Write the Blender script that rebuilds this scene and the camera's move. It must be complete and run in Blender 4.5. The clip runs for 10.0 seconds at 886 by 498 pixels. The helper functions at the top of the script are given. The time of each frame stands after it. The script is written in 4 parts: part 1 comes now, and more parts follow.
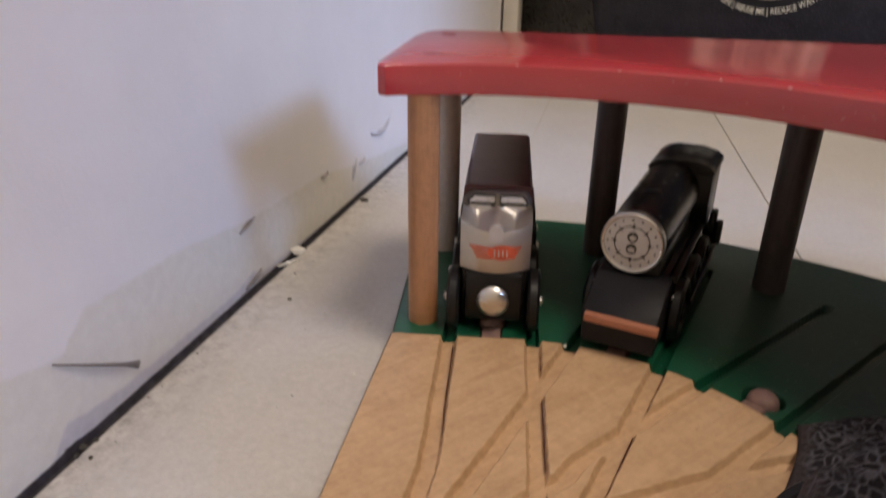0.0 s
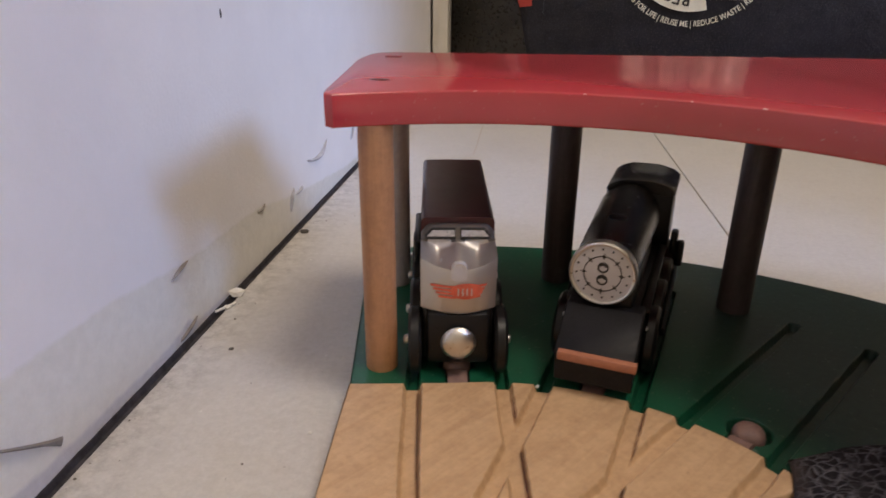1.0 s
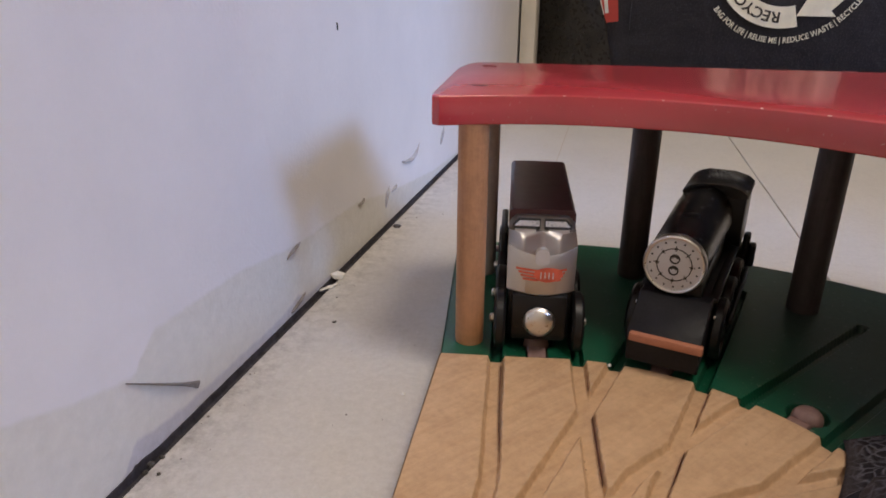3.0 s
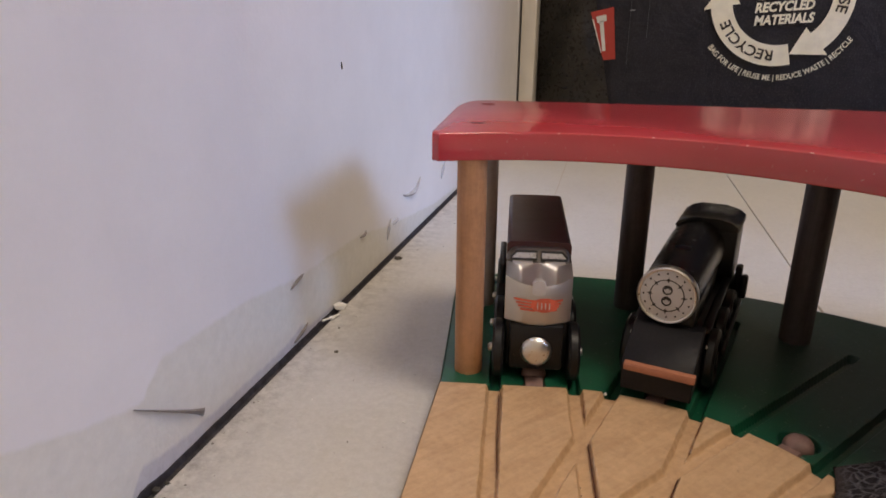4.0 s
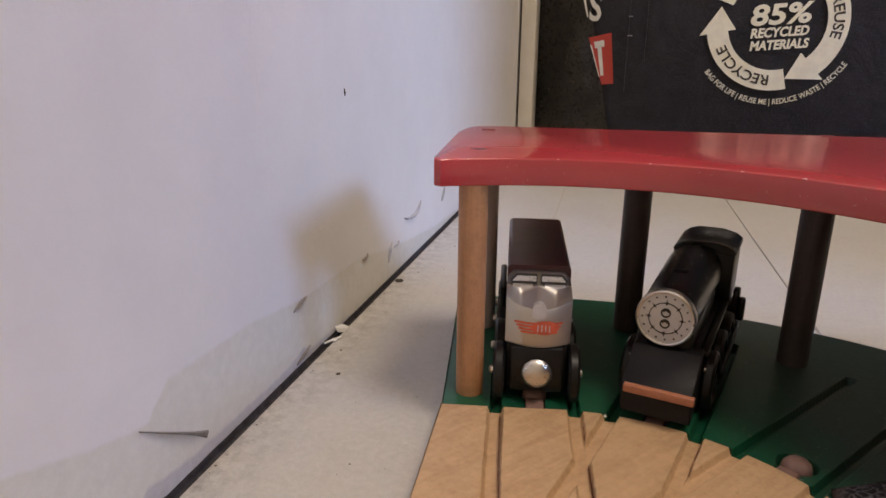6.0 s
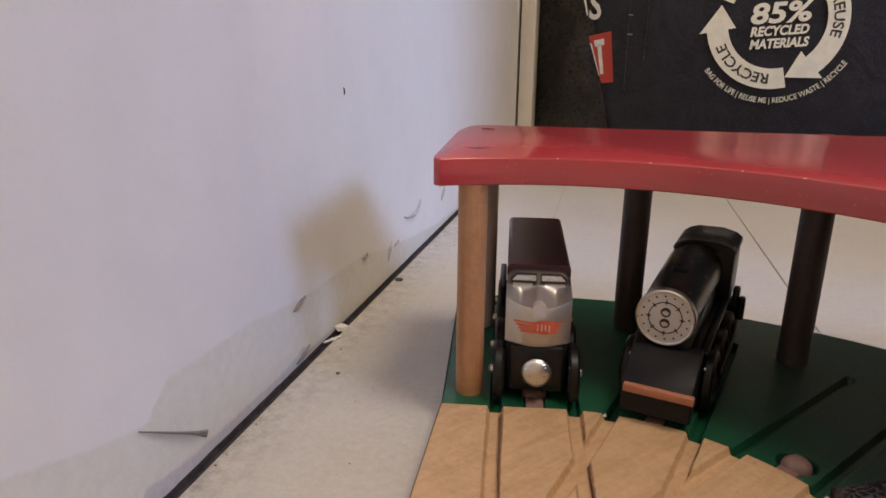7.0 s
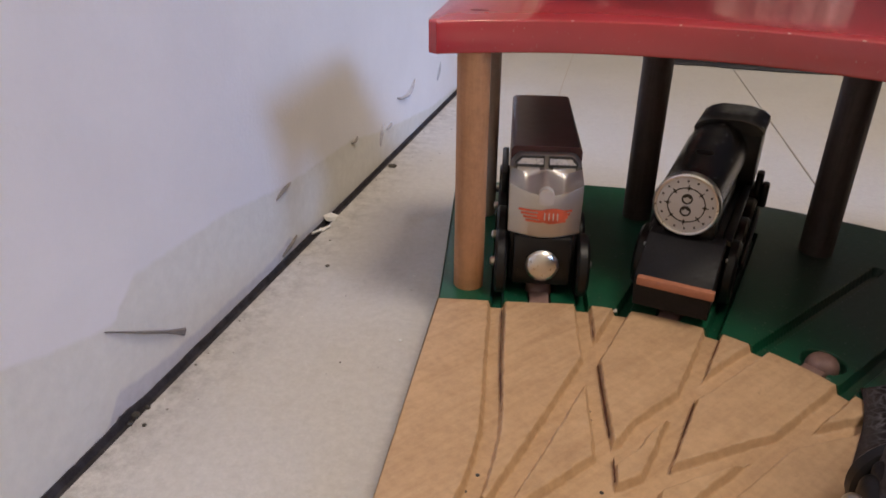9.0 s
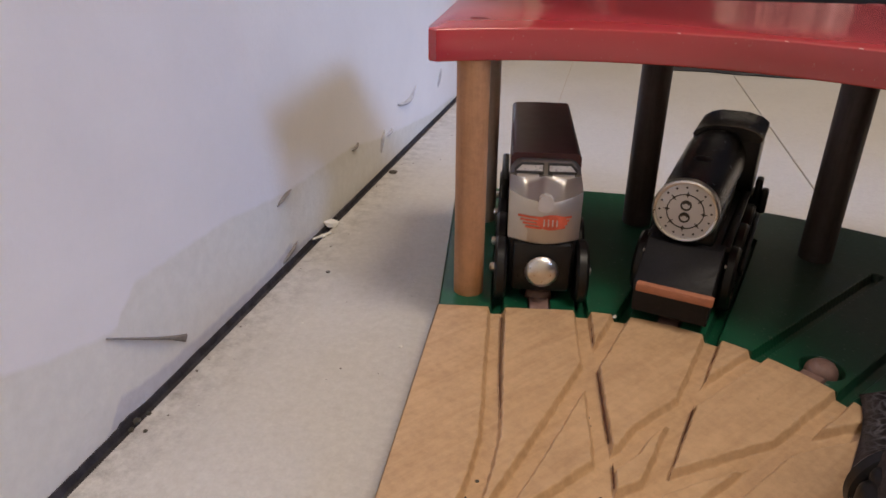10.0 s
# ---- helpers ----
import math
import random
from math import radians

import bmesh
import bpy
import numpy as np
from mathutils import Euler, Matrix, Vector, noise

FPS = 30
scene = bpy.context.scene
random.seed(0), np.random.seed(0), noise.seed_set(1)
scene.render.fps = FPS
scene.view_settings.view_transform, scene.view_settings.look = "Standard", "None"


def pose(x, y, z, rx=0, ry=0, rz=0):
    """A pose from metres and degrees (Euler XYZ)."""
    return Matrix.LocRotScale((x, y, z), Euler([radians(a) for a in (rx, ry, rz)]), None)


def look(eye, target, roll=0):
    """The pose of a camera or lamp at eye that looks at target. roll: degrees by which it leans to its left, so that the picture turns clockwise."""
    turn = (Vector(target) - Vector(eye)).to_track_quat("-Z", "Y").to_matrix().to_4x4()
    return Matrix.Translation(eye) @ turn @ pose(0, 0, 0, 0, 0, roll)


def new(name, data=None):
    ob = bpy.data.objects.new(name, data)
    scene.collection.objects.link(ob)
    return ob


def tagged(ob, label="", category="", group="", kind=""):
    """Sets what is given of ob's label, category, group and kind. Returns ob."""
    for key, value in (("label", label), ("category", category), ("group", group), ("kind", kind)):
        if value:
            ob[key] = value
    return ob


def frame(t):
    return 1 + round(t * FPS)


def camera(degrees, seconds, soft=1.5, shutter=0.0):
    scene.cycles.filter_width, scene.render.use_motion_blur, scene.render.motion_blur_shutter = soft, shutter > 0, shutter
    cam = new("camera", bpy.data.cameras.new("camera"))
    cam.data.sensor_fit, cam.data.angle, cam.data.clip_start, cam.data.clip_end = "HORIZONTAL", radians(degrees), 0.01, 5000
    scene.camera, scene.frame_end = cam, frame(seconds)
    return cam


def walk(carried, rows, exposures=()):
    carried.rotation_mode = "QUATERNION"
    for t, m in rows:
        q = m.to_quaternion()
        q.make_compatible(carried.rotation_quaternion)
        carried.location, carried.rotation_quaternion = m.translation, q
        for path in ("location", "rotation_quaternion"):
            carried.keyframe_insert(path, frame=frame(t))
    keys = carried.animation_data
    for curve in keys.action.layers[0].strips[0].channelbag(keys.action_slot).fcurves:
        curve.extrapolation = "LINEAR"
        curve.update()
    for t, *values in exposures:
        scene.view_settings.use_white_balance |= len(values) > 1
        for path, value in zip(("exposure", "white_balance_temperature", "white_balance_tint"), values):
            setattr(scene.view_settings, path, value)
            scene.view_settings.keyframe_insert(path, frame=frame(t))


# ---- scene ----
cam = camera(64.84, 10.0, soft=1.6, shutter=0.5)
# seconds, eye x y z in metres, tilt, roll, yaw in degrees
PATH = [
    (0.0, 0.0000, 0.0000, 0.1211, 65.68, -0.86, 12.13),
    (0.1, -0.0016, 0.0026, 0.1192, 64.79, -0.86, 11.40),
    (0.2, -0.0006, 0.0038, 0.1194, 64.85, -0.74, 10.72),
    (0.3, -0.0009, 0.0061, 0.1186, 64.53, -0.62, 9.90),
    (0.4, -0.0010, 0.0069, 0.1185, 64.36, -0.58, 9.77),
    (0.5, -0.0003, 0.0061, 0.1197, 64.67, -0.66, 9.97),
    (0.6, -0.0032, 0.0060, 0.1209, 65.61, -0.57, 9.01),
    (0.7, -0.0051, 0.0095, 0.1200, 64.67, -0.63, 8.59),
    (0.8, -0.0053, 0.0110, 0.1208, 63.60, -0.71, 8.46),
    (0.9, -0.0077, 0.0119, 0.1222, 65.40, -0.59, 6.73),
    (1.0, -0.0102, 0.0155, 0.1211, 66.90, -0.47, 5.90),
    (1.1, -0.0126, 0.0153, 0.1191, 66.12, -0.33, 6.02),
    (1.2, -0.0147, 0.0182, 0.1157, 63.05, -0.16, 6.62),
    (1.3, -0.0162, 0.0201, 0.1123, 59.36, -0.14, 7.83),
    (1.4, -0.0161, 0.0172, 0.1129, 59.47, -0.21, 8.66),
    (1.5, -0.0159, 0.0156, 0.1122, 58.22, -0.44, 9.92),
    (1.6, -0.0163, 0.0117, 0.1137, 57.79, -0.16, 10.95),
    (1.7, -0.0161, 0.0094, 0.1141, 58.04, -0.07, 11.61),
    (1.8, -0.0169, 0.0114, 0.1121, 57.53, -0.01, 11.44),
    (2.0, -0.0143, 0.0086, 0.1127, 56.98, -0.18, 12.21),
    (2.2, -0.0155, 0.0092, 0.1130, 57.08, 0.01, 11.71),
    (2.3, -0.0163, 0.0113, 0.1133, 57.32, -0.19, 11.65),
    (2.5, -0.0133, 0.0029, 0.1188, 61.01, -0.20, 12.24),
    (2.7, -0.0119, -0.0019, 0.1203, 63.81, -0.46, 12.55),
    (3.0, -0.0106, -0.0102, 0.1229, 67.93, -0.37, 12.49),
    (3.2, -0.0099, -0.0110, 0.1234, 68.15, -0.54, 12.70),
    (4.5, -0.0087, -0.0191, 0.1263, 71.98, -0.40, 12.57),
    (5.0, -0.0087, -0.0192, 0.1271, 72.12, -0.44, 12.58),
    (5.5, -0.0087, -0.0197, 0.1266, 72.38, -0.45, 12.58),
    (7.0, -0.0087, -0.0194, 0.1269, 72.25, -0.43, 12.56),
    (7.2, -0.0096, -0.0179, 0.1261, 71.04, -0.30, 12.37),
    (7.5, -0.0098, -0.0144, 0.1243, 69.54, -0.40, 12.50),
    (7.7, -0.0103, -0.0129, 0.1239, 68.87, -0.42, 12.47),
    (8.0, -0.0114, -0.0070, 0.1206, 65.78, -0.34, 12.34),
    (8.3, -0.0129, 0.0002, 0.1173, 62.00, -0.38, 12.25),
    (8.5, -0.0136, 0.0031, 0.1162, 60.33, -0.33, 12.18),
    (8.7, -0.0134, 0.0014, 0.1172, 62.72, -0.46, 12.19),
    (9.0, -0.0133, 0.0001, 0.1178, 63.20, -0.39, 12.17),
    (9.2, -0.0127, -0.0013, 0.1189, 64.08, -0.50, 12.34),
    (9.5, -0.0127, -0.0011, 0.1184, 63.83, -0.32, 12.27),
    (10.0, -0.0128, -0.0004, 0.1185, 63.62, -0.31, 12.25),
]
# seconds, stops, kelvin, tint: the picture drifts a little bluer, then warmer
EXPOSURE = [
    (0.0, 0.06, 6160, 10), (0.5, 0.07, 6120, 10), (1.0, 0.08, 6060, 10), (1.5, 0.06, 5940, 10), (2.0, 0.04, 5940, 10), (2.5, 0.05, 5840, 10), (2.8, 0.08, 5840, 10),
    (3.2, 0.05, 5980, 10), (4.4, 0.03, 6290, 10), (5.6, 0.03, 6310, 10), (7.0, 0.03, 6350, 10), (7.6, 0.05, 6410, 10), (8.1, 0.03, 6340, 10), (8.5, 0.04, 6160, 10),
    (8.8, 0.04, 6020, 10), (9.5, 0.04, 6100, 10), (10.0, 0.04, 6140, 10),
]
walk(cam, [(t, pose(x, y, z, rx, ry, rz)) for t, x, y, z, rx, ry, rz in PATH], EXPOSURE)

# ---- light ----
world = bpy.data.worlds.new("world")
scene.world = world
world.use_nodes = True
world.node_tree.nodes["Background"].inputs["Color"].default_value = (0.5, 0.55, 0.62, 1)
world.node_tree.nodes["Background"].inputs["Strength"].default_value = 0.3
scene.view_settings.exposure = 0.0


def area_lamp(name, eye, target, w, h, watts, colour, spread=180):
    data = bpy.data.lights.new(name, "AREA")
    data.shape, data.size, data.size_y = "RECTANGLE", w, h
    data.energy, data.color, data.spread = watts, colour, radians(spread)
    ob = new(name, data)
    ob.matrix_world = look(eye, target)
    return ob


WINDOW = Vector((1.58, -0.49, 1.00))
area_lamp("window_light", WINDOW, (-0.1, 0.51, 0.14), 0.48, 0.38, 1.04, (0.40, 0.575, 1.0), 34)
area_lamp("ceiling_lamp_light", (0.80, -0.30, 2.32), (0.80, -0.30, 0), 0.7, 0.7, 31.0, (1.0, 0.84, 0.665))

# ---- materials ----


class Nodes:
    """Small helper round a node tree."""

    def __init__(self, name):
        self.mat = bpy.data.materials.new(name)
        self.mat.use_nodes = True
        self.tree = self.mat.node_tree
        self.bsdf = self.tree.nodes["Principled BSDF"]
        self.co = self.add("ShaderNodeTexCoord").outputs["Object"]

    def add(self, kind, operation="", feature=""):
        n = self.tree.nodes.new(kind)
        if operation:
            n.operation = operation
        if feature:
            n.feature = feature
        return n

    def link(self, a, b):
        self.tree.links.new(a, b)

    def put(self, socket, value):
        if hasattr(value, "is_linked"):
            self.link(value, socket)
        elif isinstance(value, (tuple, list)) and len(value) == 3 and socket.type == "RGBA":
            socket.default_value = (*value, 1)
        else:
            socket.default_value = value

    def scaled(self, v, sx, sy, sz, rot=(0, 0, 0)):
        m = self.add("ShaderNodeMapping")
        self.link(v, m.inputs["Vector"])
        m.inputs["Scale"].default_value = (sx, sy, sz)
        m.inputs["Rotation"].default_value = rot
        return m.outputs["Vector"]

    def noise(self, v, scale, detail=4.0, rough=0.6, distort=0.0):
        n = self.add("ShaderNodeTexNoise")
        self.link(v, n.inputs["Vector"])
        n.inputs["Scale"].default_value, n.inputs["Detail"].default_value = scale, detail
        n.inputs["Roughness"].default_value, n.inputs["Distortion"].default_value = rough, distort
        return n.outputs["Fac"]

    def ramp(self, fac, stops, interp="LINEAR"):
        r = self.add("ShaderNodeValToRGB")
        r.color_ramp.interpolation = interp
        while len(r.color_ramp.elements) < len(stops):
            r.color_ramp.elements.new(0.5)
        for e, (p, c) in zip(r.color_ramp.elements, stops):
            e.position = p
            e.color = (*c, 1) if isinstance(c, (tuple, list)) else (c, c, c, 1)
        self.link(fac, r.inputs["Fac"])
        return r.outputs["Color"]

    def math(self, op, a, b=0.0, c=0.0, clamp=False):
        n = self.add("ShaderNodeMath", operation=op)
        n.use_clamp = clamp
        for s, v in zip(n.inputs, (a, b, c)):
            self.put(s, v)
        return n.outputs[0]

    def mix(self, fac, a, b, blend="MIX"):
        n = self.add("ShaderNodeMix")
        n.data_type, n.blend_type = "RGBA", blend
        self.put(n.inputs["Factor"], fac)
        self.put(n.inputs["A"], a)
        self.put(n.inputs["B"], b)
        return n.outputs["Result"]

    def bump(self, height, dist, strength=1.0, normal=None):
        n = self.add("ShaderNodeBump")
        n.inputs["Distance"].default_value, n.inputs["Strength"].default_value = dist, strength
        self.link(height, n.inputs["Height"])
        if normal is not None:
            self.link(normal, n.inputs["Normal"])
        return n.outputs["Normal"]

    def finish(self, colour, rough, normal=None, metal=0.0, coat=0.0, coat_rough=0.1, spec=None):
        i = self.bsdf.inputs
        self.put(i["Base Color"], colour)
        self.put(i["Roughness"], rough)
        i["Metallic"].default_value = metal
        i["Coat Weight"].default_value, i["Coat Roughness"].default_value = coat, coat_rough
        if spec is not None:
            i["Specular IOR Level"].default_value = spec
        if normal is not None:
            self.link(normal, i["Normal"])
        return self.mat


def painted(name, colour, rough=0.35, vary=0.15, scale=120, bump=0.0001, coat=0.0, metal=0.0, speck=0.0, spec=None, uneven=0.25):
    """Paint, plastic or metal: a fine grain and larger patches of wear."""
    n = Nodes(name)
    fine, big = n.noise(n.co, scale * 8, 3), n.noise(n.co, scale, 4)
    lo = tuple(c * (1 - vary) for c in colour)
    hi = tuple(min(1, c * (1 + vary)) for c in colour)
    col = n.ramp(big, [(0.3, lo), (0.7, hi)])
    if speck:
        dust = n.ramp(n.noise(n.co, scale * 14, 2, 0.7), [(0.66, 0.0), (0.74, 1.0)])
        col = n.mix(n.math("MULTIPLY", dust, speck), col, (0.5, 0.48, 0.44))
    r = n.ramp(fine, [(0.3, max(0.02, rough * (1 - uneven))), (0.7, min(1, rough * (1 + uneven)))])
    return n.finish(col, r, n.bump(fine, bump, 0.6), metal, coat, spec=spec)


def wooden(name, light, dark, rough=0.5, grain=(30, 400, 400), rot=(0, 0, 0), bump=0.00012, dirt=0.0):
    n = Nodes(name)
    turned = n.scaled(n.co, 1, 1, 1, rot)
    v = n.scaled(turned, *grain)
    streak = n.noise(v, 1.0, 5, 0.65, 0.4)
    blotch = n.noise(n.co, 45, 4, 0.6)
    col = n.ramp(streak, [(0.30, dark), (0.55, light), (0.8, tuple(min(1, c * 1.08) for c in light))])
    col = n.mix(0.28, col, n.ramp(blotch, [(0.3, dark), (0.65, light)]))
    col = n.mix(0.18, col, n.ramp(n.noise(n.co, 480, 5, 0.75), [(0.35, tuple(c * 0.45 for c in dark)), (0.6, tuple(min(1, c * 1.15) for c in light))]))
    if dirt:
        haze = n.ramp(n.noise(n.co, 140, 5, 0.7), [(0.35, 0.0), (0.75, 1.0)])
        col = n.mix(n.math("MULTIPLY", haze, 0.20), col, tuple(c * 0.62 for c in dark))
        pale = n.ramp(n.noise(n.scaled(n.co, 1, 1, 1, (0, 0, 1)), 75, 5, 0.7), [(0.5, 0.0), (0.8, 1.0)])
        col = n.mix(n.math("MULTIPLY", pale, 0.5), col, tuple(min(1, c * 1.18) for c in light))
        spots = n.ramp(n.noise(n.co, 260, 3, 0.75), [(0.70, 0.0), (0.76, 1.0)])
        col = n.mix(n.math("MULTIPLY", spots, dirt), col, (0.05, 0.03, 0.02))
    h = n.noise(n.scaled(turned, *[g * 3 for g in grain]), 1.0, 3)
    return n.finish(col, n.ramp(streak, [(0.3, rough * 1.15), (0.7, rough * 0.85)]), n.bump(h, bump, 0.7))


WALL_SLOPE = math.atan(0.0477)          # the wall leans this much off the y axis


def wall_material():
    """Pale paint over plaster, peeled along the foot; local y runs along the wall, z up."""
    n = Nodes("pale_wall_paint")
    sep = n.add("ShaderNodeSeparateXYZ")
    n.link(n.co, sep.inputs[0])
    y, z = sep.outputs["Y"], sep.outputs["Z"]
    wob = n.noise(n.co, 160, 3)
    wobble = n.math("MULTIPLY_ADD", wob, 0.0022, -0.0011)
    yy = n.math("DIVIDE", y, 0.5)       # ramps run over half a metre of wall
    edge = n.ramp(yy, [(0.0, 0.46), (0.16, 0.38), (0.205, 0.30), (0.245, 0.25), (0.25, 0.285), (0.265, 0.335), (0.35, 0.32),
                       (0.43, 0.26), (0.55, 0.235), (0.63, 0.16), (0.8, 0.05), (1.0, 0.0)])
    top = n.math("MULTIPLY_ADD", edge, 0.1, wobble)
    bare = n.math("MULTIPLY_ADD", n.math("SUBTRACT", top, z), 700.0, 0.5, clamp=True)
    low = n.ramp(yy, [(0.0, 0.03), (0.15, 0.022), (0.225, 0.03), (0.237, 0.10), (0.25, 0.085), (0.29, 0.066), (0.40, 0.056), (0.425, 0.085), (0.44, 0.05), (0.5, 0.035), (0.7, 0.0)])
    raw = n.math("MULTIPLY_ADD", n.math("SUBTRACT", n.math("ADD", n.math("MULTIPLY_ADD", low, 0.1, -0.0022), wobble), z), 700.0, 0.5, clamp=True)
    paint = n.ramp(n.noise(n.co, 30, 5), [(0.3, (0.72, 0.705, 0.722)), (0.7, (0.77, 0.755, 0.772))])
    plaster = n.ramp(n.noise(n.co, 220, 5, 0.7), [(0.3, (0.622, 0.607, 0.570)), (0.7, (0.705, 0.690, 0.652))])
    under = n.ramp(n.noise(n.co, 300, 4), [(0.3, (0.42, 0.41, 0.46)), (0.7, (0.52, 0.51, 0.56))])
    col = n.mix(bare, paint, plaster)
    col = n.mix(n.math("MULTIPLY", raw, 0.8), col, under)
    # scuffs close to the floor
    scuff = n.ramp(n.noise(n.scaled(n.co, 1, 60, 260), 1.0, 5, 0.7), [(0.62, 0.0), (0.78, 1.0)])
    foot = n.math("SUBTRACT", 1.0, n.math("DIVIDE", z, 0.02), clamp=True)
    col = n.mix(n.math("MULTIPLY", n.math("MULTIPLY", scuff, foot), 0.55), col, (0.30, 0.28, 0.26))
    # faint smears all over the paint
    smear = n.ramp(n.noise(n.scaled(n.co, 1, 25, 40), 1.0, 6, 0.75, 0.8), [(0.55, 0.0), (0.85, 1.0)])
    col = n.mix(n.math("MULTIPLY", smear, 0.10), col, (0.55, 0.54, 0.52))
    fleck = n.ramp(n.noise(n.co, 520, 3, 0.8), [(0.3, 0.0), (0.7, 1.0)])
    col = n.mix(n.math("MULTIPLY", fleck, 0.10), col, (0.60, 0.60, 0.64))
    grain = n.math("MULTIPLY_ADD", n.noise(n.co, 90, 3), 1.5, n.noise(n.co, 700, 4))
    nrm = n.bump(grain, 0.0003, 0.5)
    nrm = n.bump(n.math("SUBTRACT", 1.0, bare), 0.0002, 0.35, nrm)
    return n.finish(col, 0.62, nrm)


def floor_material():
    n = Nodes("beige_floor_tile")
    big = n.noise(n.co, 18, 4)
    fine = n.noise(n.co, 420, 5, 0.7)
    col = n.ramp(big, [(0.3, (0.525, 0.50, 0.475)), (0.7, (0.60, 0.575, 0.545))])
    col = n.mix(0.45, col, n.ramp(fine, [(0.3, (0.43, 0.405, 0.37)), (0.65, (0.63, 0.605, 0.565))]))
    spots = n.ramp(n.noise(n.co, 150, 5, 0.75), [(0.52, 0.0), (0.75, 1.0)])
    col = n.mix(n.math("MULTIPLY", spots, 0.30), col, (0.40, 0.36, 0.31))
    dirt = n.ramp(n.noise(n.co, 900, 2, 0.6), [(0.74, 0.0), (0.80, 1.0)])
    col = n.mix(n.math("MULTIPLY", dirt, 0.5), col, (0.20, 0.17, 0.14))
    fleck = n.ramp(n.noise(n.co, 1100, 3, 0.8), [(0.35, 0.0), (0.7, 1.0)])
    col = n.mix(n.math("MULTIPLY", fleck, 0.22), col, (0.36, 0.35, 0.32))
    stain = n.ramp(n.noise(n.co, 55, 5, 0.7), [(0.55, 0.0), (0.75, 1.0)])
    col = n.mix(n.math("MULTIPLY", stain, 0.18), col, (0.44, 0.42, 0.34))
    # grime swept up against the wall
    sep = n.add("ShaderNodeSeparateXYZ")
    n.link(n.co, sep.inputs[0])
    gone = n.math("SUBTRACT", sep.outputs["X"], n.math("MULTIPLY_ADD", sep.outputs["Y"], 0.0477, -0.1226))
    swept = n.math("SUBTRACT", 1.0, n.math("DIVIDE", gone, 0.022), clamp=True)
    clot = n.ramp(n.noise(n.co, 170, 6, 0.75), [(0.42, 0.0), (0.68, 1.0)])
    col = n.mix(n.math("MULTIPLY", n.math("MULTIPLY", swept, clot), 0.75), col, (0.20, 0.18, 0.165))
    return n.finish(col, n.ramp(fine, [(0.3, 0.42), (0.7, 0.6)]), n.bump(fine, 0.0002, 0.5))


def weave_material():
    """Woven plastic sheet with fine crossing tapes."""
    n = Nodes("black_woven_plastic")
    w1, w2 = n.add("ShaderNodeTexWave"), n.add("ShaderNodeTexWave")
    w1.bands_direction, w2.bands_direction = "X", "Z"
    for w in (w1, w2):
        w.wave_type = "BANDS"
        n.link(n.co, w.inputs["Vector"])
        w.inputs["Scale"].default_value = 160
    h = n.math("ADD", w1.outputs["Fac"], w2.outputs["Fac"])
    crease = n.noise(n.co, 22, 5, 0.6, 0.6)
    col = n.ramp(n.noise(n.co, 60, 5), [(0.3, (0.010, 0.010, 0.015)), (0.7, (0.021, 0.020, 0.028))])
    dust = n.ramp(n.noise(n.co, 650, 3, 0.8), [(0.5, 0.0), (0.75, 1.0)])
    col = n.mix(n.math("MULTIPLY", dust, 0.09), col, (0.35, 0.35, 0.38))
    nrm = n.bump(crease, 0.006, 0.8)
    nrm = n.bump(h, 0.0001, 0.25, nrm)
    return n.finish(col, n.ramp(crease, [(0.35, 0.42), (0.7, 0.6)]), nrm, spec=0.3)


def knit_material():
    """Black knit; a brownish plain border, then an uneven open net of paler yarn."""
    n = Nodes("black_knit")
    warp = n.add("ShaderNodeTexNoise")
    n.link(n.co, warp.inputs["Vector"])
    warp.inputs["Scale"].default_value, warp.inputs["Detail"].default_value = 150, 3
    shift = n.add("ShaderNodeVectorMath", operation="MULTIPLY_ADD")
    n.link(warp.outputs["Color"], shift.inputs[0])
    shift.inputs[1].default_value = (0.006, 0.006, 0.006)
    n.link(n.co, shift.inputs[2])
    v = n.add("ShaderNodeTexVoronoi", feature="DISTANCE_TO_EDGE")
    n.link(shift.outputs[0], v.inputs["Vector"])
    v.inputs["Scale"].default_value = 380
    net = n.ramp(v.outputs["Distance"], [(0.0, 1.0), (0.17, 0.0)])
    net = n.math("MULTIPLY", net, n.ramp(n.noise(n.co, 170, 4, 0.7), [(0.34, 0.05), (0.58, 1.0)]))
    sep = n.add("ShaderNodeSeparateXYZ")
    n.link(n.co, sep.inputs[0])
    run = n.math("MULTIPLY_ADD", n.noise(n.co, 60, 3), 0.3, n.math("MULTIPLY", n.math("SUBTRACT", sep.outputs["X"], n.math("MULTIPLY_ADD", sep.outputs["Y"], 0.30, 0.0110)), 70.0))
    patch = n.ramp(run, [(0.2, 0.0), (0.5, 1.0)])
    fac = n.math("MULTIPLY", net, patch)
    fuzz = n.noise(n.co, 1300, 4, 0.75)
    black = n.ramp(fuzz, [(0.3, (0.010, 0.009, 0.012)), (0.7, (0.034, 0.031, 0.037))])
    brown = n.ramp(fuzz, [(0.3, (0.042, 0.034, 0.035)), (0.7, (0.105, 0.088, 0.088))])
    lap = n.math("MULTIPLY", n.math("SUBTRACT", 0.098, sep.outputs["Y"]), 300.0, clamp=True)
    col = n.mix(n.math("MAXIMUM", patch, lap), brown, black)
    col = n.mix(n.math("MULTIPLY", fac, 0.7), col, (0.26, 0.25, 0.28))
    return n.finish(col, 0.9, n.bump(n.math("MULTIPLY_ADD", fac, 1.5, fuzz), 0.0008, 0.8), spec=0.2)


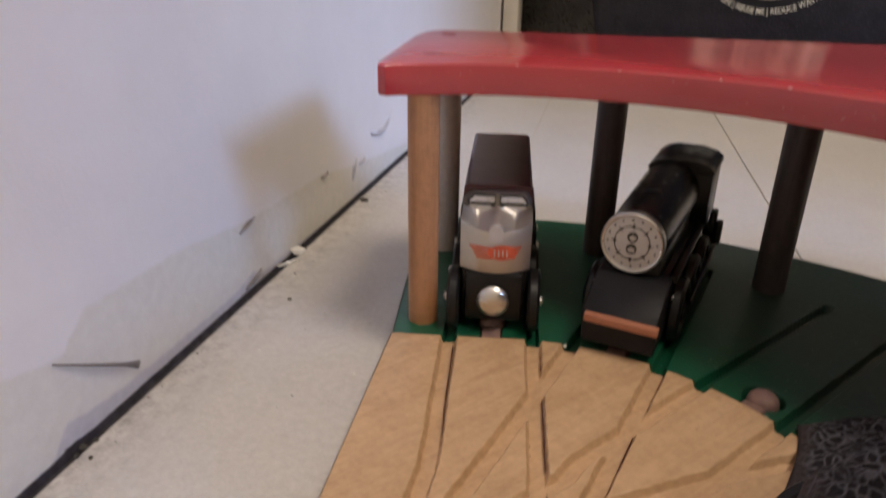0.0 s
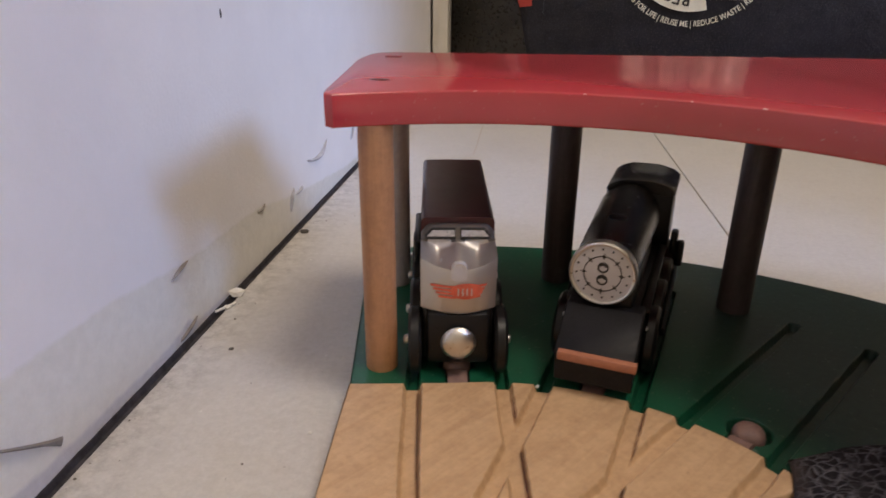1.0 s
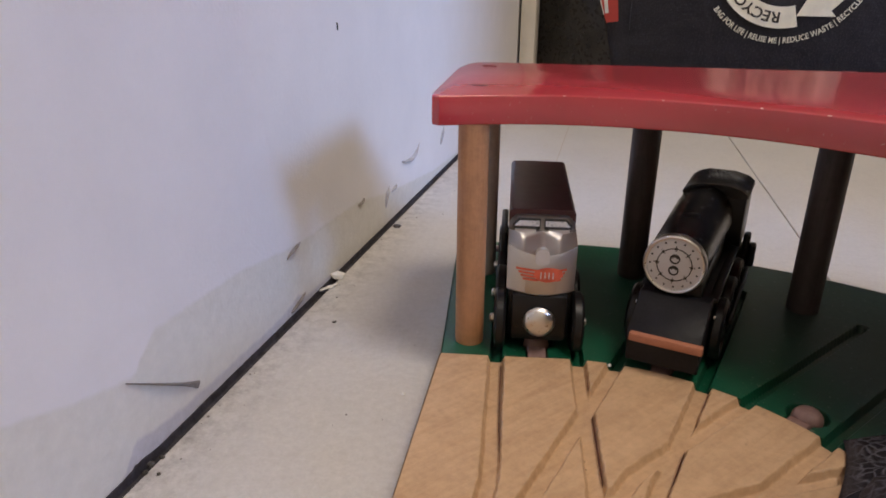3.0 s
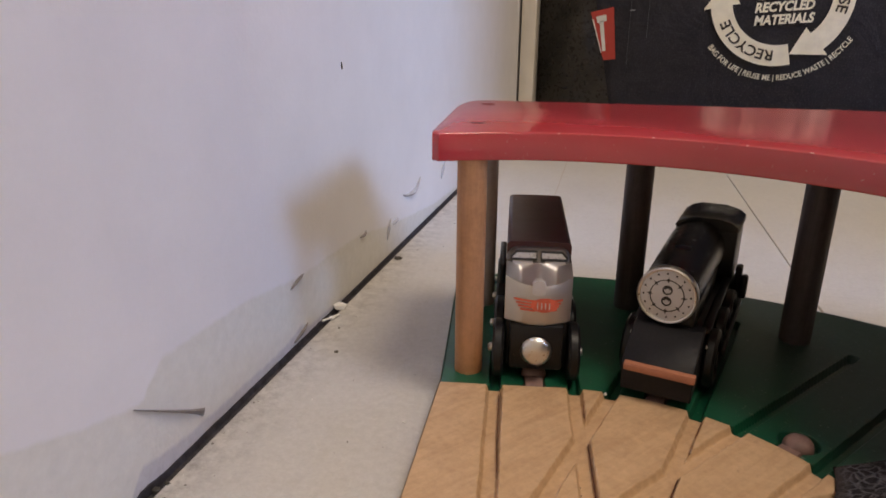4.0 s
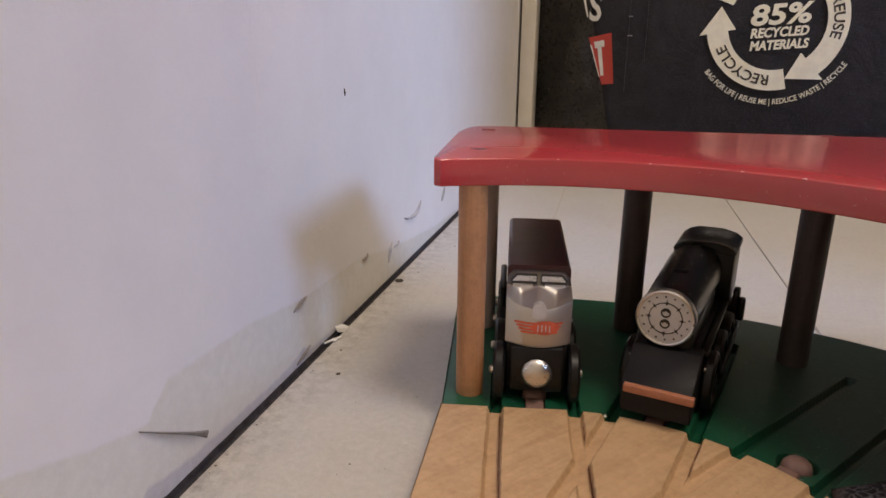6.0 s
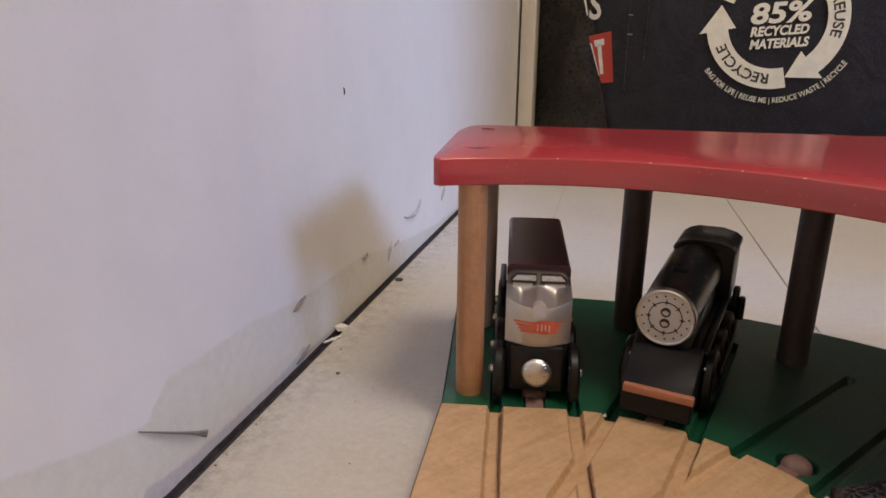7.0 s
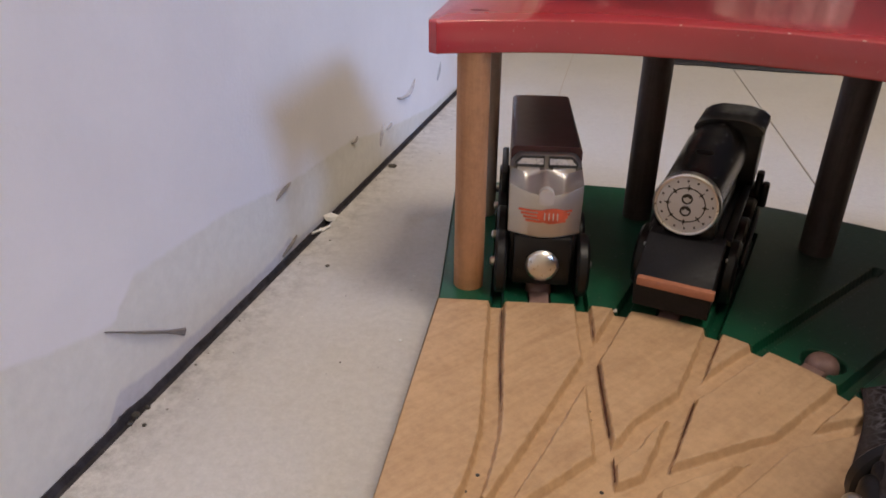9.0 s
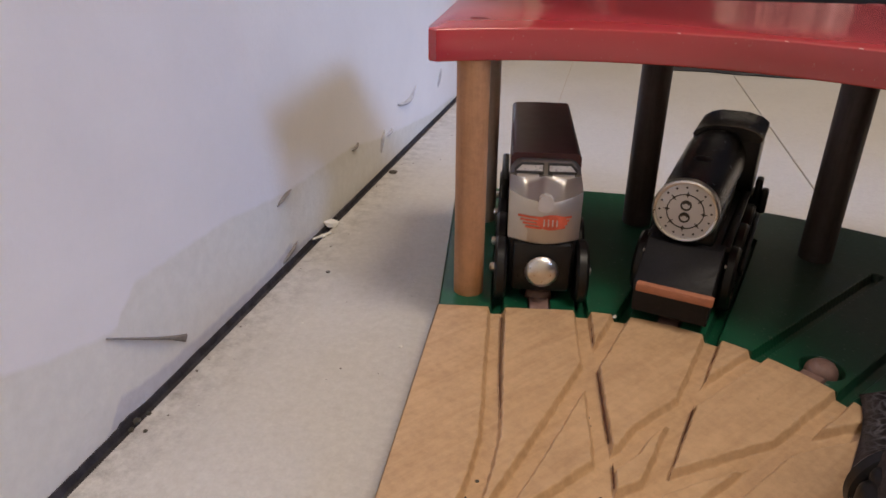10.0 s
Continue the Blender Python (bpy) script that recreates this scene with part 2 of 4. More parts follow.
def green_material():
    """Green satin paint, greyed away from the track to put the right side's shade and dull reflection into the colour.
    """
    n = Nodes("green_paint")
    fine, big = n.noise(n.co, 480, 3), n.noise(n.co, 60, 4)
    col = n.ramp(big, [(0.3, (0.0060, 0.062, 0.031)), (0.7, (0.0092, 0.096, 0.047))])
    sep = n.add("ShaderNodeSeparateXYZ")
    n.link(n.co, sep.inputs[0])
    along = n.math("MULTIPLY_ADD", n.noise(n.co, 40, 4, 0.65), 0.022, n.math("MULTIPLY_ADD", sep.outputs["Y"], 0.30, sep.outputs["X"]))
    # mask that paints the dim right side grey
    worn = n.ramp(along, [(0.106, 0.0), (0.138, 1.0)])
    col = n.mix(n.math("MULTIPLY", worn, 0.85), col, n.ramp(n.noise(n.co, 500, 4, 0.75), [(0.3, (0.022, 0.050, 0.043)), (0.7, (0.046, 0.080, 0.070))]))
    speck = n.ramp(n.noise(n.co, 840, 2, 0.7), [(0.66, 0.0), (0.74, 1.0)])
    col = n.mix(n.math("MULTIPLY", speck, 0.3), col, (0.5, 0.48, 0.44))
    return n.finish(col, n.ramp(fine, [(0.3, 0.29), (0.7, 0.36)]), n.bump(fine, 0.00002, 0.5), spec=0.6)


def roof_material():
    """Glossy red paint brushed on along the board's depth, so that reflections smear into streaks."""
    n = Nodes("red_gloss_paint")
    big = n.noise(n.co, 35, 4)
    col = n.ramp(big, [(0.3, (0.40, 0.033, 0.040)), (0.7, (0.465, 0.041, 0.049))])
    dust = n.ramp(n.noise(n.co, 900, 2, 0.7), [(0.68, 0.0), (0.76, 1.0)])
    col = n.mix(n.math("MULTIPLY", dust, 0.22), col, (0.6, 0.45, 0.42))
    along = n.add("ShaderNodeCombineXYZ")
    along.inputs["Y"].default_value = 1.0
    n.link(along.outputs["Vector"], n.bsdf.inputs["Tangent"])
    n.bsdf.inputs["Anisotropic"].default_value = 1.0
    streak = n.noise(n.scaled(n.co, 500, 12, 60), 1.0, 4, 0.6)
    return n.finish(col, n.ramp(streak, [(0.3, 0.125), (0.7, 0.165)]), n.bump(n.noise(n.co, 300, 3), 0.000002, 0.2), spec=1.0)


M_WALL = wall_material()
M_FLOOR = floor_material()
M_GAP = painted("dirty_gap", (0.034, 0.030, 0.037), 0.9, 0.6, 260)
M_ROOM = painted("room_paint", (0.62, 0.565, 0.48), 0.7, 0.05, 8)
M_TRIM = painted("cream_gloss_paint", (0.76, 0.72, 0.64), 0.35, 0.06, 40)
M_TRACK = wooden("pale_beech", (0.584, 0.391, 0.228), (0.452, 0.283, 0.157), 0.52, (28, 300, 300), (0, 0, radians(-50)), dirt=0.25)
M_PEG = wooden("worn_beech_peg", (0.30, 0.19, 0.165), (0.21, 0.125, 0.11), 0.6, (200, 200, 200), dirt=0.6)
M_POST = wooden("honey_wood", (0.47, 0.232, 0.105), (0.34, 0.16, 0.068), 0.45, (420, 420, 40), dirt=0.2)
# dark copy of the post wood, shade under the roof put into its colour
M_SHADEPOST = wooden("shade_dark_wood", (0.085, 0.070, 0.066), (0.045, 0.036, 0.034), 0.55, (420, 420, 40))
M_PALEPOST = wooden("pale_worn_wood", (0.52, 0.46, 0.40), (0.42, 0.36, 0.31), 0.5, (420, 420, 40))
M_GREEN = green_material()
M_RED = roof_material()
M_WORN = painted("worn_pink_paint", (0.62, 0.30, 0.26), 0.7, 0.2, 400)
M_SCREW = painted("plugged_screw", (0.12, 0.012, 0.014), 0.5)
M_MAROON = painted("dark_maroon_paint", (0.058, 0.012, 0.0135), 0.32, 0.15, 30, 0.0000015, 0.0, uneven=0.08)
M_GLOSS = painted("glossy_black_paint", (0.008, 0.008, 0.0095), 0.26, 0.2, 60, 0.0000015, 0.0, uneven=0.06)
M_BLACK = painted("black_plastic", (0.007, 0.0068, 0.0075), 0.36, 0.3, 90, 0.00003, 0.0, spec=0.35)
M_MATT = painted("matt_black_paint", (0.009, 0.009, 0.012), 0.55, 0.3, 150, speck=0.05, spec=0.3)
M_SILVER = painted("brushed_silver", (0.55, 0.525, 0.49), 0.43, 0.06, 150, 0.00002, metal=0.92)
M_GUNMETAL = painted("dark_silver", (0.155, 0.138, 0.122), 0.42, 0.12, 150, 0.00001, metal=0.7)
M_SILVERPAINT = painted("silver_paint", (0.56, 0.54, 0.51), 0.42, 0.12, 150, metal=0.35)
M_DIAL = painted("pale_silver_dial", (0.56, 0.55, 0.55), 0.42, 0.06, 150, metal=0.15)
M_STEEL = painted("polished_steel", (0.70, 0.69, 0.67), 0.34, 0.08, 120, 0.00003, metal=1.0)
M_INK = painted("black_ink", (0.03, 0.027, 0.025), 0.5)
M_ORANGE = painted("orange_print", (0.62, 0.115, 0.055), 0.45, 0.2, 300)
M_BEAM = wooden("worn_orange_paint", (0.46, 0.19, 0.11), (0.36, 0.135, 0.075), 0.5, (90, 300, 300))
M_PANE = painted("pale_window_print", (0.58, 0.55, 0.50), 0.3, 0.08, 150, metal=0.3)
M_BAG = weave_material()
M_GUSSET = painted("shiny_brown_black_plastic", (0.022, 0.019, 0.016), 0.30, 0.6, 40, 0.0004)
M_CREASE = painted("worn_crease", (0.032, 0.032, 0.040), 0.4, 0.5, 200)
M_CREAM = painted("cream_print", (0.86, 0.83, 0.69), 0.5, 0.08, 120)
M_TAGRED = painted("red_print", (0.42, 0.045, 0.03), 0.45, 0.1, 120)
M_WHITE = painted("white_print", (0.70, 0.69, 0.66), 0.5, 0.08, 120)
M_KNIT = knit_material()
M_TAG = painted("grey_tag", (0.36, 0.36, 0.38), 0.6, 0.15, 300)
M_CHIP = painted("plaster_chip", (0.72, 0.70, 0.66), 0.8, 0.1, 400)
M_DIRT = painted("dark_grit", (0.05, 0.045, 0.04), 0.9, 0.3, 500)
M_GREYDIRT = painted("grey_grit", (0.16, 0.14, 0.125), 0.9, 0.4, 500)
M_LAMP = painted("lamp_glass", (0.8, 0.8, 0.78), 0.4)
M_GROUT = painted("grey_grout", (0.50, 0.44, 0.38), 0.9, 0.2, 300)

# ---- mesh helpers ----


def part(name, bm, material, parent=None, label="", smooth=True):
    """Links a bmesh as one mesh object, under parent if there is one."""
    me = bpy.data.meshes.new(name)
    bmesh.ops.recalc_face_normals(bm, faces=bm.faces[:])
    bm.to_mesh(me)
    bm.free()
    me.materials.append(material)
    if smooth:
        for p in me.polygons:
            p.use_smooth = True
        me.set_sharp_from_angle(angle=radians(35))
    ob = new(name, me)
    if parent is not None:
        ob.parent = parent
    if label:
        tagged(ob, label)
    return ob


def thing(name, m, label, category, group="", kind=""):
    ob = new(name)
    ob.empty_display_size = 0.01
    ob.matrix_world = m
    return tagged(ob, label, category, group, kind)


def box(x0, x1, y0, y1, z0, z1, bevel=0.0, seg=2, bm=None):
    bm = bm or bmesh.new()
    r = bmesh.ops.create_cube(bm, size=1)
    vs = r["verts"]
    for v in vs:
        v.co = Vector(((x0 + x1) / 2 + v.co.x * (x1 - x0), (y0 + y1) / 2 + v.co.y * (y1 - y0), (z0 + z1) / 2 + v.co.z * (z1 - z0)))
    if bevel:
        es = list({e for v in vs for e in v.link_edges})
        bmesh.ops.bevel(bm, geom=es, offset=bevel, segments=seg, profile=0.5, affect="EDGES")
    return bm


def lathe(profile, n=32, m=None, bm=None):
    """Turns a profile of (radius, height) round z."""
    bm = bm or bmesh.new()
    m = m or Matrix()
    rings = []
    for r, h in profile:
        if r < 1e-6:
            rings.append([bm.verts.new(m @ Vector((0, 0, h)))])
        else:
            rings.append([bm.verts.new(m @ Vector((r * math.cos(2 * math.pi * k / n), r * math.sin(2 * math.pi * k / n), h))) for k in range(n)])
    for a, b in zip(rings, rings[1:]):
        for k in range(n):
            q = [a[k % len(a)], a[(k + 1) % len(a)], b[(k + 1) % len(b)], b[k % len(b)]]
            q = list(dict.fromkeys(q))
            if len(q) > 2:
                bm.faces.new(q)
    return bm


def rod(p, q, r, n=12, bm=None):
    p, q = Vector(p), Vector(q)
    m = Matrix.Translation(p) @ (q - p).to_track_quat("Z", "Y").to_matrix().to_4x4()
    h = (q - p).length
    e = min(r * 0.2, h * 0.2)
    return lathe([(0, 0), (r - e, 0), (r, e), (r, h - e), (r - e, h), (0, h)], n, m, bm)


def prism(outline, z0, z1, bevel=0.0, seg=2):
    """Extrudes an outline of (x, y) from z0 to z1, with rounded rims."""
    bm = bmesh.new()
    f = bm.faces.new([bm.verts.new((x, y, z0)) for x, y in outline])
    r = bmesh.ops.extrude_face_region(bm, geom=[f])
    for v in r["geom"]:
        if isinstance(v, bmesh.types.BMVert):
            v.co.z = z1
    if bevel:
        es = [e for e in bm.edges if abs(e.verts[0].co.z - e.verts[1].co.z) < 1e-9]
        bmesh.ops.bevel(bm, geom=es, offset=bevel, segments=seg, profile=0.5, affect="EDGES")
    return bm


def grid_mesh(name, P, material, parent=None, skirt=None):
    """A sheet from an array of points (rows, columns, 3), with side walls down to the height skirt."""
    r, c, _ = P.shape
    verts = P.reshape(-1, 3)
    idx = np.arange(r * c).reshape(r, c)
    faces = np.stack([idx[:-1, :-1], idx[:-1, 1:], idx[1:, 1:], idx[1:, :-1]], -1).reshape(-1, 4).tolist()
    if skirt is not None:
        rim = np.concatenate([idx[0, :], idx[1:, -1], idx[-1, -2::-1], idx[-2:0:-1, 0]])
        low = verts[rim].copy()
        low[:, 2] = skirt
        n0 = len(verts)
        verts = np.concatenate([verts, low])
        k = len(rim)
        faces += [[int(rim[i]), n0 + i, n0 + (i + 1) % k, int(rim[(i + 1) % k])] for i in range(k)]
        faces.append([n0 + i for i in range(k)])
    me = bpy.data.meshes.new(name)
    me.from_pydata(verts.tolist(), [], faces)
    me.materials.append(material)
    for p in me.polygons:
        p.use_smooth = True
    me.update()
    me.set_sharp_from_angle(angle=radians(50))
    ob = new(name, me)
    if parent is not None:
        ob.parent = parent
    return ob


def strip(points, width, depth=0.0003, closed=False):
    """A thin raised line through points of the xz plane, facing -y."""
    bm = bmesh.new()
    n = len(points)
    rows = []
    for i, p in enumerate(points):
        a = points[i - 1] if (i or closed) else p
        b = points[(i + 1) % n] if (i < n - 1 or closed) else p
        d = Vector((b[0] - a[0], b[2] - a[2]))
        d = Vector((-d.y, d.x)).normalized() * width / 2
        rows.append([bm.verts.new((p[0] + s * d.x, p[1] - e, p[2] + s * d.y)) for s, e in ((-1, 0), (-1, depth), (1, depth), (1, 0))])
    for i in range(n if closed else n - 1):
        a, b = rows[i], rows[(i + 1) % n]
        for k in range(3):
            bm.faces.new((a[k], a[k + 1], b[k + 1], b[k]))
    return bm


# ---- the room ----
WALL_X = -0.12584


def room_box(name, x0, x1, y0, y1, z0, z1, material, label, category, m=None):
    ob = part(name, box(x0, x1, y0, y1, z0, z1), material, None, smooth=False)
    if m is not None:
        ob.matrix_world = m
    return tagged(ob, label, category, kind="structure")


WALL_M = Matrix.Translation((WALL_X, 0, 0)) @ pose(0, 0, 0, 0, 0, -math.degrees(WALL_SLOPE))
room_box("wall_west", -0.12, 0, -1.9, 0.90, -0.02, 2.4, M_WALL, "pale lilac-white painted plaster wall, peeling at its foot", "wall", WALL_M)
room_box("wall_north", -0.35, 1.75, 0.84, 0.96, -0.02, 2.4, M_ROOM, "plain cream painted wall behind the shopping bag", "wall")
# unseen block, added to keep window light off the far floor and corner
room_box("shade_block", 0.45, 0.60, 0.18, 0.345, -0.02, 0.66, M_ROOM, "plain cream half-height block, unseen, added to hold back window light", "wall")
room_box("wall_south", -0.35, 1.75, -2.0, -1.88, -0.02, 2.4, M_ROOM, "plain cream painted wall", "wall")
bm = box(1.62, 1.74, -1.88, WINDOW.y - 0.25, -0.02, 2.4)
box(1.62, 1.74, WINDOW.y + 0.25, 0.84, -0.02, 2.4, bm=bm)
box(1.62, 1.74, WINDOW.y - 0.25, WINDOW.y + 0.25, -0.02, WINDOW.z - 0.3, bm=bm)
box(1.62, 1.74, WINDOW.y - 0.25, WINDOW.y + 0.25, WINDOW.z + 0.3, 2.4, bm=bm)
tagged(part("wall_east", bm, M_ROOM, smooth=False), "plain cream wall with a small window", "wall", kind="structure")
room_box("ceiling", -0.35, 1.75, -2.0, 0.96, 2.4, 2.5, M_ROOM, "plain white ceiling", "ceiling")

# floor: a bed of grout with large tiles on it, short of the wall so that a dark gap stays open
floor = tagged(part("floor", box(-0.3, 1.74, -1.95, 0.9, -0.03, -0.0025), M_GROUT, smooth=False), "beige speckled floor tiles with thin joints", "floor", kind="structure")
JOINT = 0.0005


def tile(x0, x1, y0, y1, west=False):
    bm = box(x0 + JOINT / 2, x1 - JOINT / 2, y0 + JOINT / 2, y1 - JOINT / 2, -0.0025, 0.0, 0.0004, 1)
    if west:
        for v in bm.verts:
            if v.co.x < (x0 + x1) / 2:
                v.co.x = WALL_X + 0.0477 * v.co.y + 0.0032 + (v.co.x - x0 - JOINT / 2)
    return part("tile", bm, M_FLOOR, floor, smooth=False)


xs, ys = [-0.12, 0.0925, 0.545, 0.995, 1.445, 1.62], [-1.88, -1.255, -0.805, -0.355, 0.84]
for i in range(5):
    for j in range(4):
        tile(xs[i], xs[i + 1], ys[j], ys[j + 1], i == 0)

bm = bmesh.new()
rows = [[bm.verts.new((-0.0324 - 0.021 * (0.56 - y) + 0.0006 * noise.noise(Vector((y * 60, 0, 2))) + s * 0.0003, y, 0.0002)) for s in (-1, 1)] for y in np.linspace(0.455, 0.62, 24)]
for a, c in zip(rows, rows[1:]):
    bm.faces.new((a[0], a[1], c[1], c[0]))
part("hairline_crack", bm, M_GROUT, floor, "thin dark crack in the tile")

# crumbled foot of the wall, where the plaster ends short of the floor; its dark strip paints the recess's shade
bm = bmesh.new()
rows = []
for y in np.linspace(-0.05, 0.60, 500):
    t = min(1.0, max(0.0, (y - 0.10) / 0.16))
    h = 0.0007 * (1 - t) + 0.0004 * t
    h *= 0.75 + 0.8 * (0.5 + noise.noise(Vector((y * 90, 0, 5)))) * 0.5 + 0.35 * noise.noise(Vector((y * 420, 0, 8)))
    if 0.112 < y < 0.126:
        h += 0.0016 * math.sin((y - 0.112) / 0.014 * math.pi) * (0.6 + noise.noise(Vector((y * 700, 0, 1))))
    h = max(h, 0.0002)
    rows.append([bm.verts.new(p) for p in ((-0.002, y, -0.0016), (0.0007, y, -0.0016), (0.0004, y, h * 0.8), (-0.002, y, h))])
for a, c in zip(rows, rows[1:]):
    for k in range(3):
        bm.faces.new((a[k], a[k + 1], c[k + 1], c[k]))
foot = part("wall_foot", bm, M_GAP, smooth=False)
foot.matrix_world = WALL_M
tagged(foot, "crumbled edge at the foot of the wall, recess shade in its dark colour", "wall edge", kind="structure")

gap = part("floor_gap", box(-0.004, 0.0045, -1.88, 0.84, -0.0024, -0.0016), M_GAP, smooth=False)
gap.matrix_world = WALL_M
tagged(gap, "dark dirty gap between wall and floor", "gap", kind="structure")

door_trim = part("trim", box(-0.0901, -0.0757, 0.697, 0.735, 0, 2.05, 0.0015), M_TRIM)
tagged(door_trim, "cream painted upright wooden trim", "trim", kind="structure")

# window in the east wall and the lamp on the ceiling, which light the place
win = thing("window_1", Matrix.Translation((1.68, WINDOW.y, WINDOW.z)), "small white framed window", "window", kind="structure")
bm = box(-0.03, 0.03, -0.25, -0.22, -0.3, 0.3)
box(-0.03, 0.03, 0.22, 0.25, -0.3, 0.3, bm=bm)
box(-0.03, 0.03, -0.22, 0.22, -0.3, -0.27, bm=bm)
box(-0.03, 0.03, -0.22, 0.22, 0.27, 0.3, bm=bm)
part("window_frame", bm, M_TRIM, win, smooth=False)
lamp = part("ceiling_lamp", lathe([(0, 0.05), (0.2, 0.05), (0.26, 0.03), (0.27, 0.0), (0.0, 0.0)], 40, Matrix.Translation((0.80, -0.30, 2.345))), M_LAMP)
tagged(lamp, "round white ceiling lamp", "lamp")

# ---- the wooden fan of tracks and the engine shed ----
PIVOT = Vector((-0.012, 0.093))
TOP = 0.012
# heading of each of the five tracks (degrees right of +y), offset of its middle, half gauge
TRACKS = [(-6.7, 0.0000, 0.0124), (17.3, 0.0, 0.0125), (39.7, 0.0014, 0.0112), (62.5, 0.0006, 0.012), (82.0, 0.0, 0.012)]


def ray_dir(deg):
    a = radians(deg)
    return np.array((math.sin(a), math.cos(a))), np.array((math.cos(a), -math.sin(a)))


def on_track(deg, along, off=0.0, z=0.0):
    d, n = ray_dir(deg)
    return Vector((PIVOT.x + d[0] * along + n[0] * off, PIVOT.y + d[1] * along + n[1] * off, z))


def segment_distance(P, a, b):
    ab = b - a
    t = np.clip(((P - a) @ ab) / (ab @ ab), 0, 1)
    return np.linalg.norm(P - (a + t[..., None] * ab), axis=-1)


# where each groove of the fan leaves its straight line (metres from the pivot) and the bend that it takes into the way in
BENDS = {
    (0, -1): (0.030, [(-0.0279, 0.1120), (-0.0284, 0.1040), (-0.0298, 0.0965), (-0.0352, 0.0830), (-0.0440, 0.0690), (-0.0520, 0.0590)]),
    (0, 1): (0.030, [(-0.0022, 0.1080)]),
    (1, -1): (0.030, [(-0.0243, 0.0967)]),
    (1, 1): (0.030, [(0.0040, 0.1030)]),
    (2, -1): (0.040, [(0.0026, 0.1230), (-0.0190, 0.0970)]),
    (2, 1): (0.040, [(0.0051, 0.0944)]),
    (3, -1): (0.055, [(0.0105, 0.1148), (0.0025, 0.1092), (-0.0040, 0.1050)]),
    (3, 1): (0.050, [(0.0300, 0.0990), (0.0200, 0.0900)]),
    (4, -1): (0.062, [(0.0270, 0.1062), (0.0160, 0.1045), (0.0090, 0.1022), (0.0020, 0.0980)]),
    (4, 1): (0.032, [(0.0080, 0.0806), (-0.0040, 0.0740), (-0.0200, 0.0600)]),
}
# the floor where all the ways run together, with nothing left standing on it
MEETING = [(-0.0283, 0.1040), (-0.0243, 0.0972), (-0.0192, 0.0966), (-0.0066, 0.1120), (-0.0024, 0.1125), (0.0005, 0.1085), (0.0030, 0.1085), (0.0050, 0.1040), (0.0092, 0.1018), (0.0160, 0.1042),
           (0.0215, 0.1045), (0.0450, 0.1080), (0.0450, 0.0590), (-0.0200, 0.0590), (-0.0520, 0.0590), (-0.0440, 0.0690), (-0.0352, 0.0830), (-0.0298, 0.0965)]


def inside(P, corners):
    x, y = P[..., 0], P[..., 1]
    odd = np.zeros(x.shape, bool)
    for (xa, ya), (xb, yb) in zip(corners, corners[1:] + corners[:1]):
        if ya != yb:
            odd ^= ((ya > y) != (yb > y)) & (x < xa + (y - ya) * (xb - xa) / (yb - ya))
    return odd


def groove_distance(P, far, entry):
    """Distance to the nearest groove middle; the grooves bend into the entry track when entry is True."""
    best = np.full(P.shape[:-1], 1.0)
    for i, (deg, mid, half) in enumerate(TRACKS):
        for s in (-1, 1):
            stop, bend_points = BENDS[i, s] if entry else (0.07, [])
            pts = [np.array(on_track(deg, along, mid + s * half)[:2]) for along in (far, stop)]
            pts += [np.array(q) for q in bend_points]
            for p0, p1 in zip(pts, pts[1:]):
                best = np.minimum(best, segment_distance(P, p0, p1))
    if entry:
        best[inside(P, MEETING)] = 0.0
    return best


def front_curve(u):
    """The line along which track and shed meet: straight before the first track, then an arc. u from 0 to 1."""
    c, r = np.array((-0.0050, 0.0992)), 0.0800
    a0, a1 = radians(-11.8), radians(112)
    l0 = 0.0300
    s = u * (l0 + r * (a1 - a0))
    start, knee = np.array((-0.0517, 0.1735)), c + r * np.array((math.sin(a0), math.cos(a0)))
    line = start + np.clip(s / l0, 0, 1)[:, None] * (knee - start)
    a = a0 + np.clip((s - l0) / r, 0, None)
    arc = c + r * np.stack([np.sin(a), np.cos(a)], -1)
    return np.where((s < l0)[:, None], line, arc)


def smooth(x):
    x = np.clip(x, 0, 1)
    return x * x * (3 - 2 * x)


def spread(n):
    """Parameters from 0 to 1 with a narrow first and last step, for a rounded rim."""
    u = np.linspace(0, 1, n)
    return np.concatenate([[0, 0.0025], u[1:-1], [0.9975, 1]])


def rim(P, drop, rows=(0, -1), cols=(0, -1)):
    for r in rows:
        P[r, :, 2] -= drop
    for c in cols:
        P[:, c, 2] -= drop


# the fan
u, v = spread(760), spread(600)
F = front_curve(u)
left, right = np.array((-0.0455, 0.060)), np.array((0.040, 0.058))
B = left + u[:, None] * (right - left)
XY = B[None] + v[:, None, None] * (F - B)[None]
XY[-1] -= 0.0002
dist = groove_distance(XY, 0.2, True)
wear = 0.00018 * np.sin(XY[..., 0] * 900 + 3 * np.sin(XY[..., 1] * 400)) * np.sin(XY[..., 1] * 700)
Z = TOP - 0.0024 * (1 - smooth((dist - 0.0016 + wear) / 0.0011))
P = np.concatenate([XY, Z[..., None]], -1)
rim(P, 0.0006)
fan = thing("fan_track", Matrix(), "pale beech wooden toy track fanning out into five grooved ways", "toy track")
grid_mesh("track_board", P, M_TRACK, fan, 0.0003)
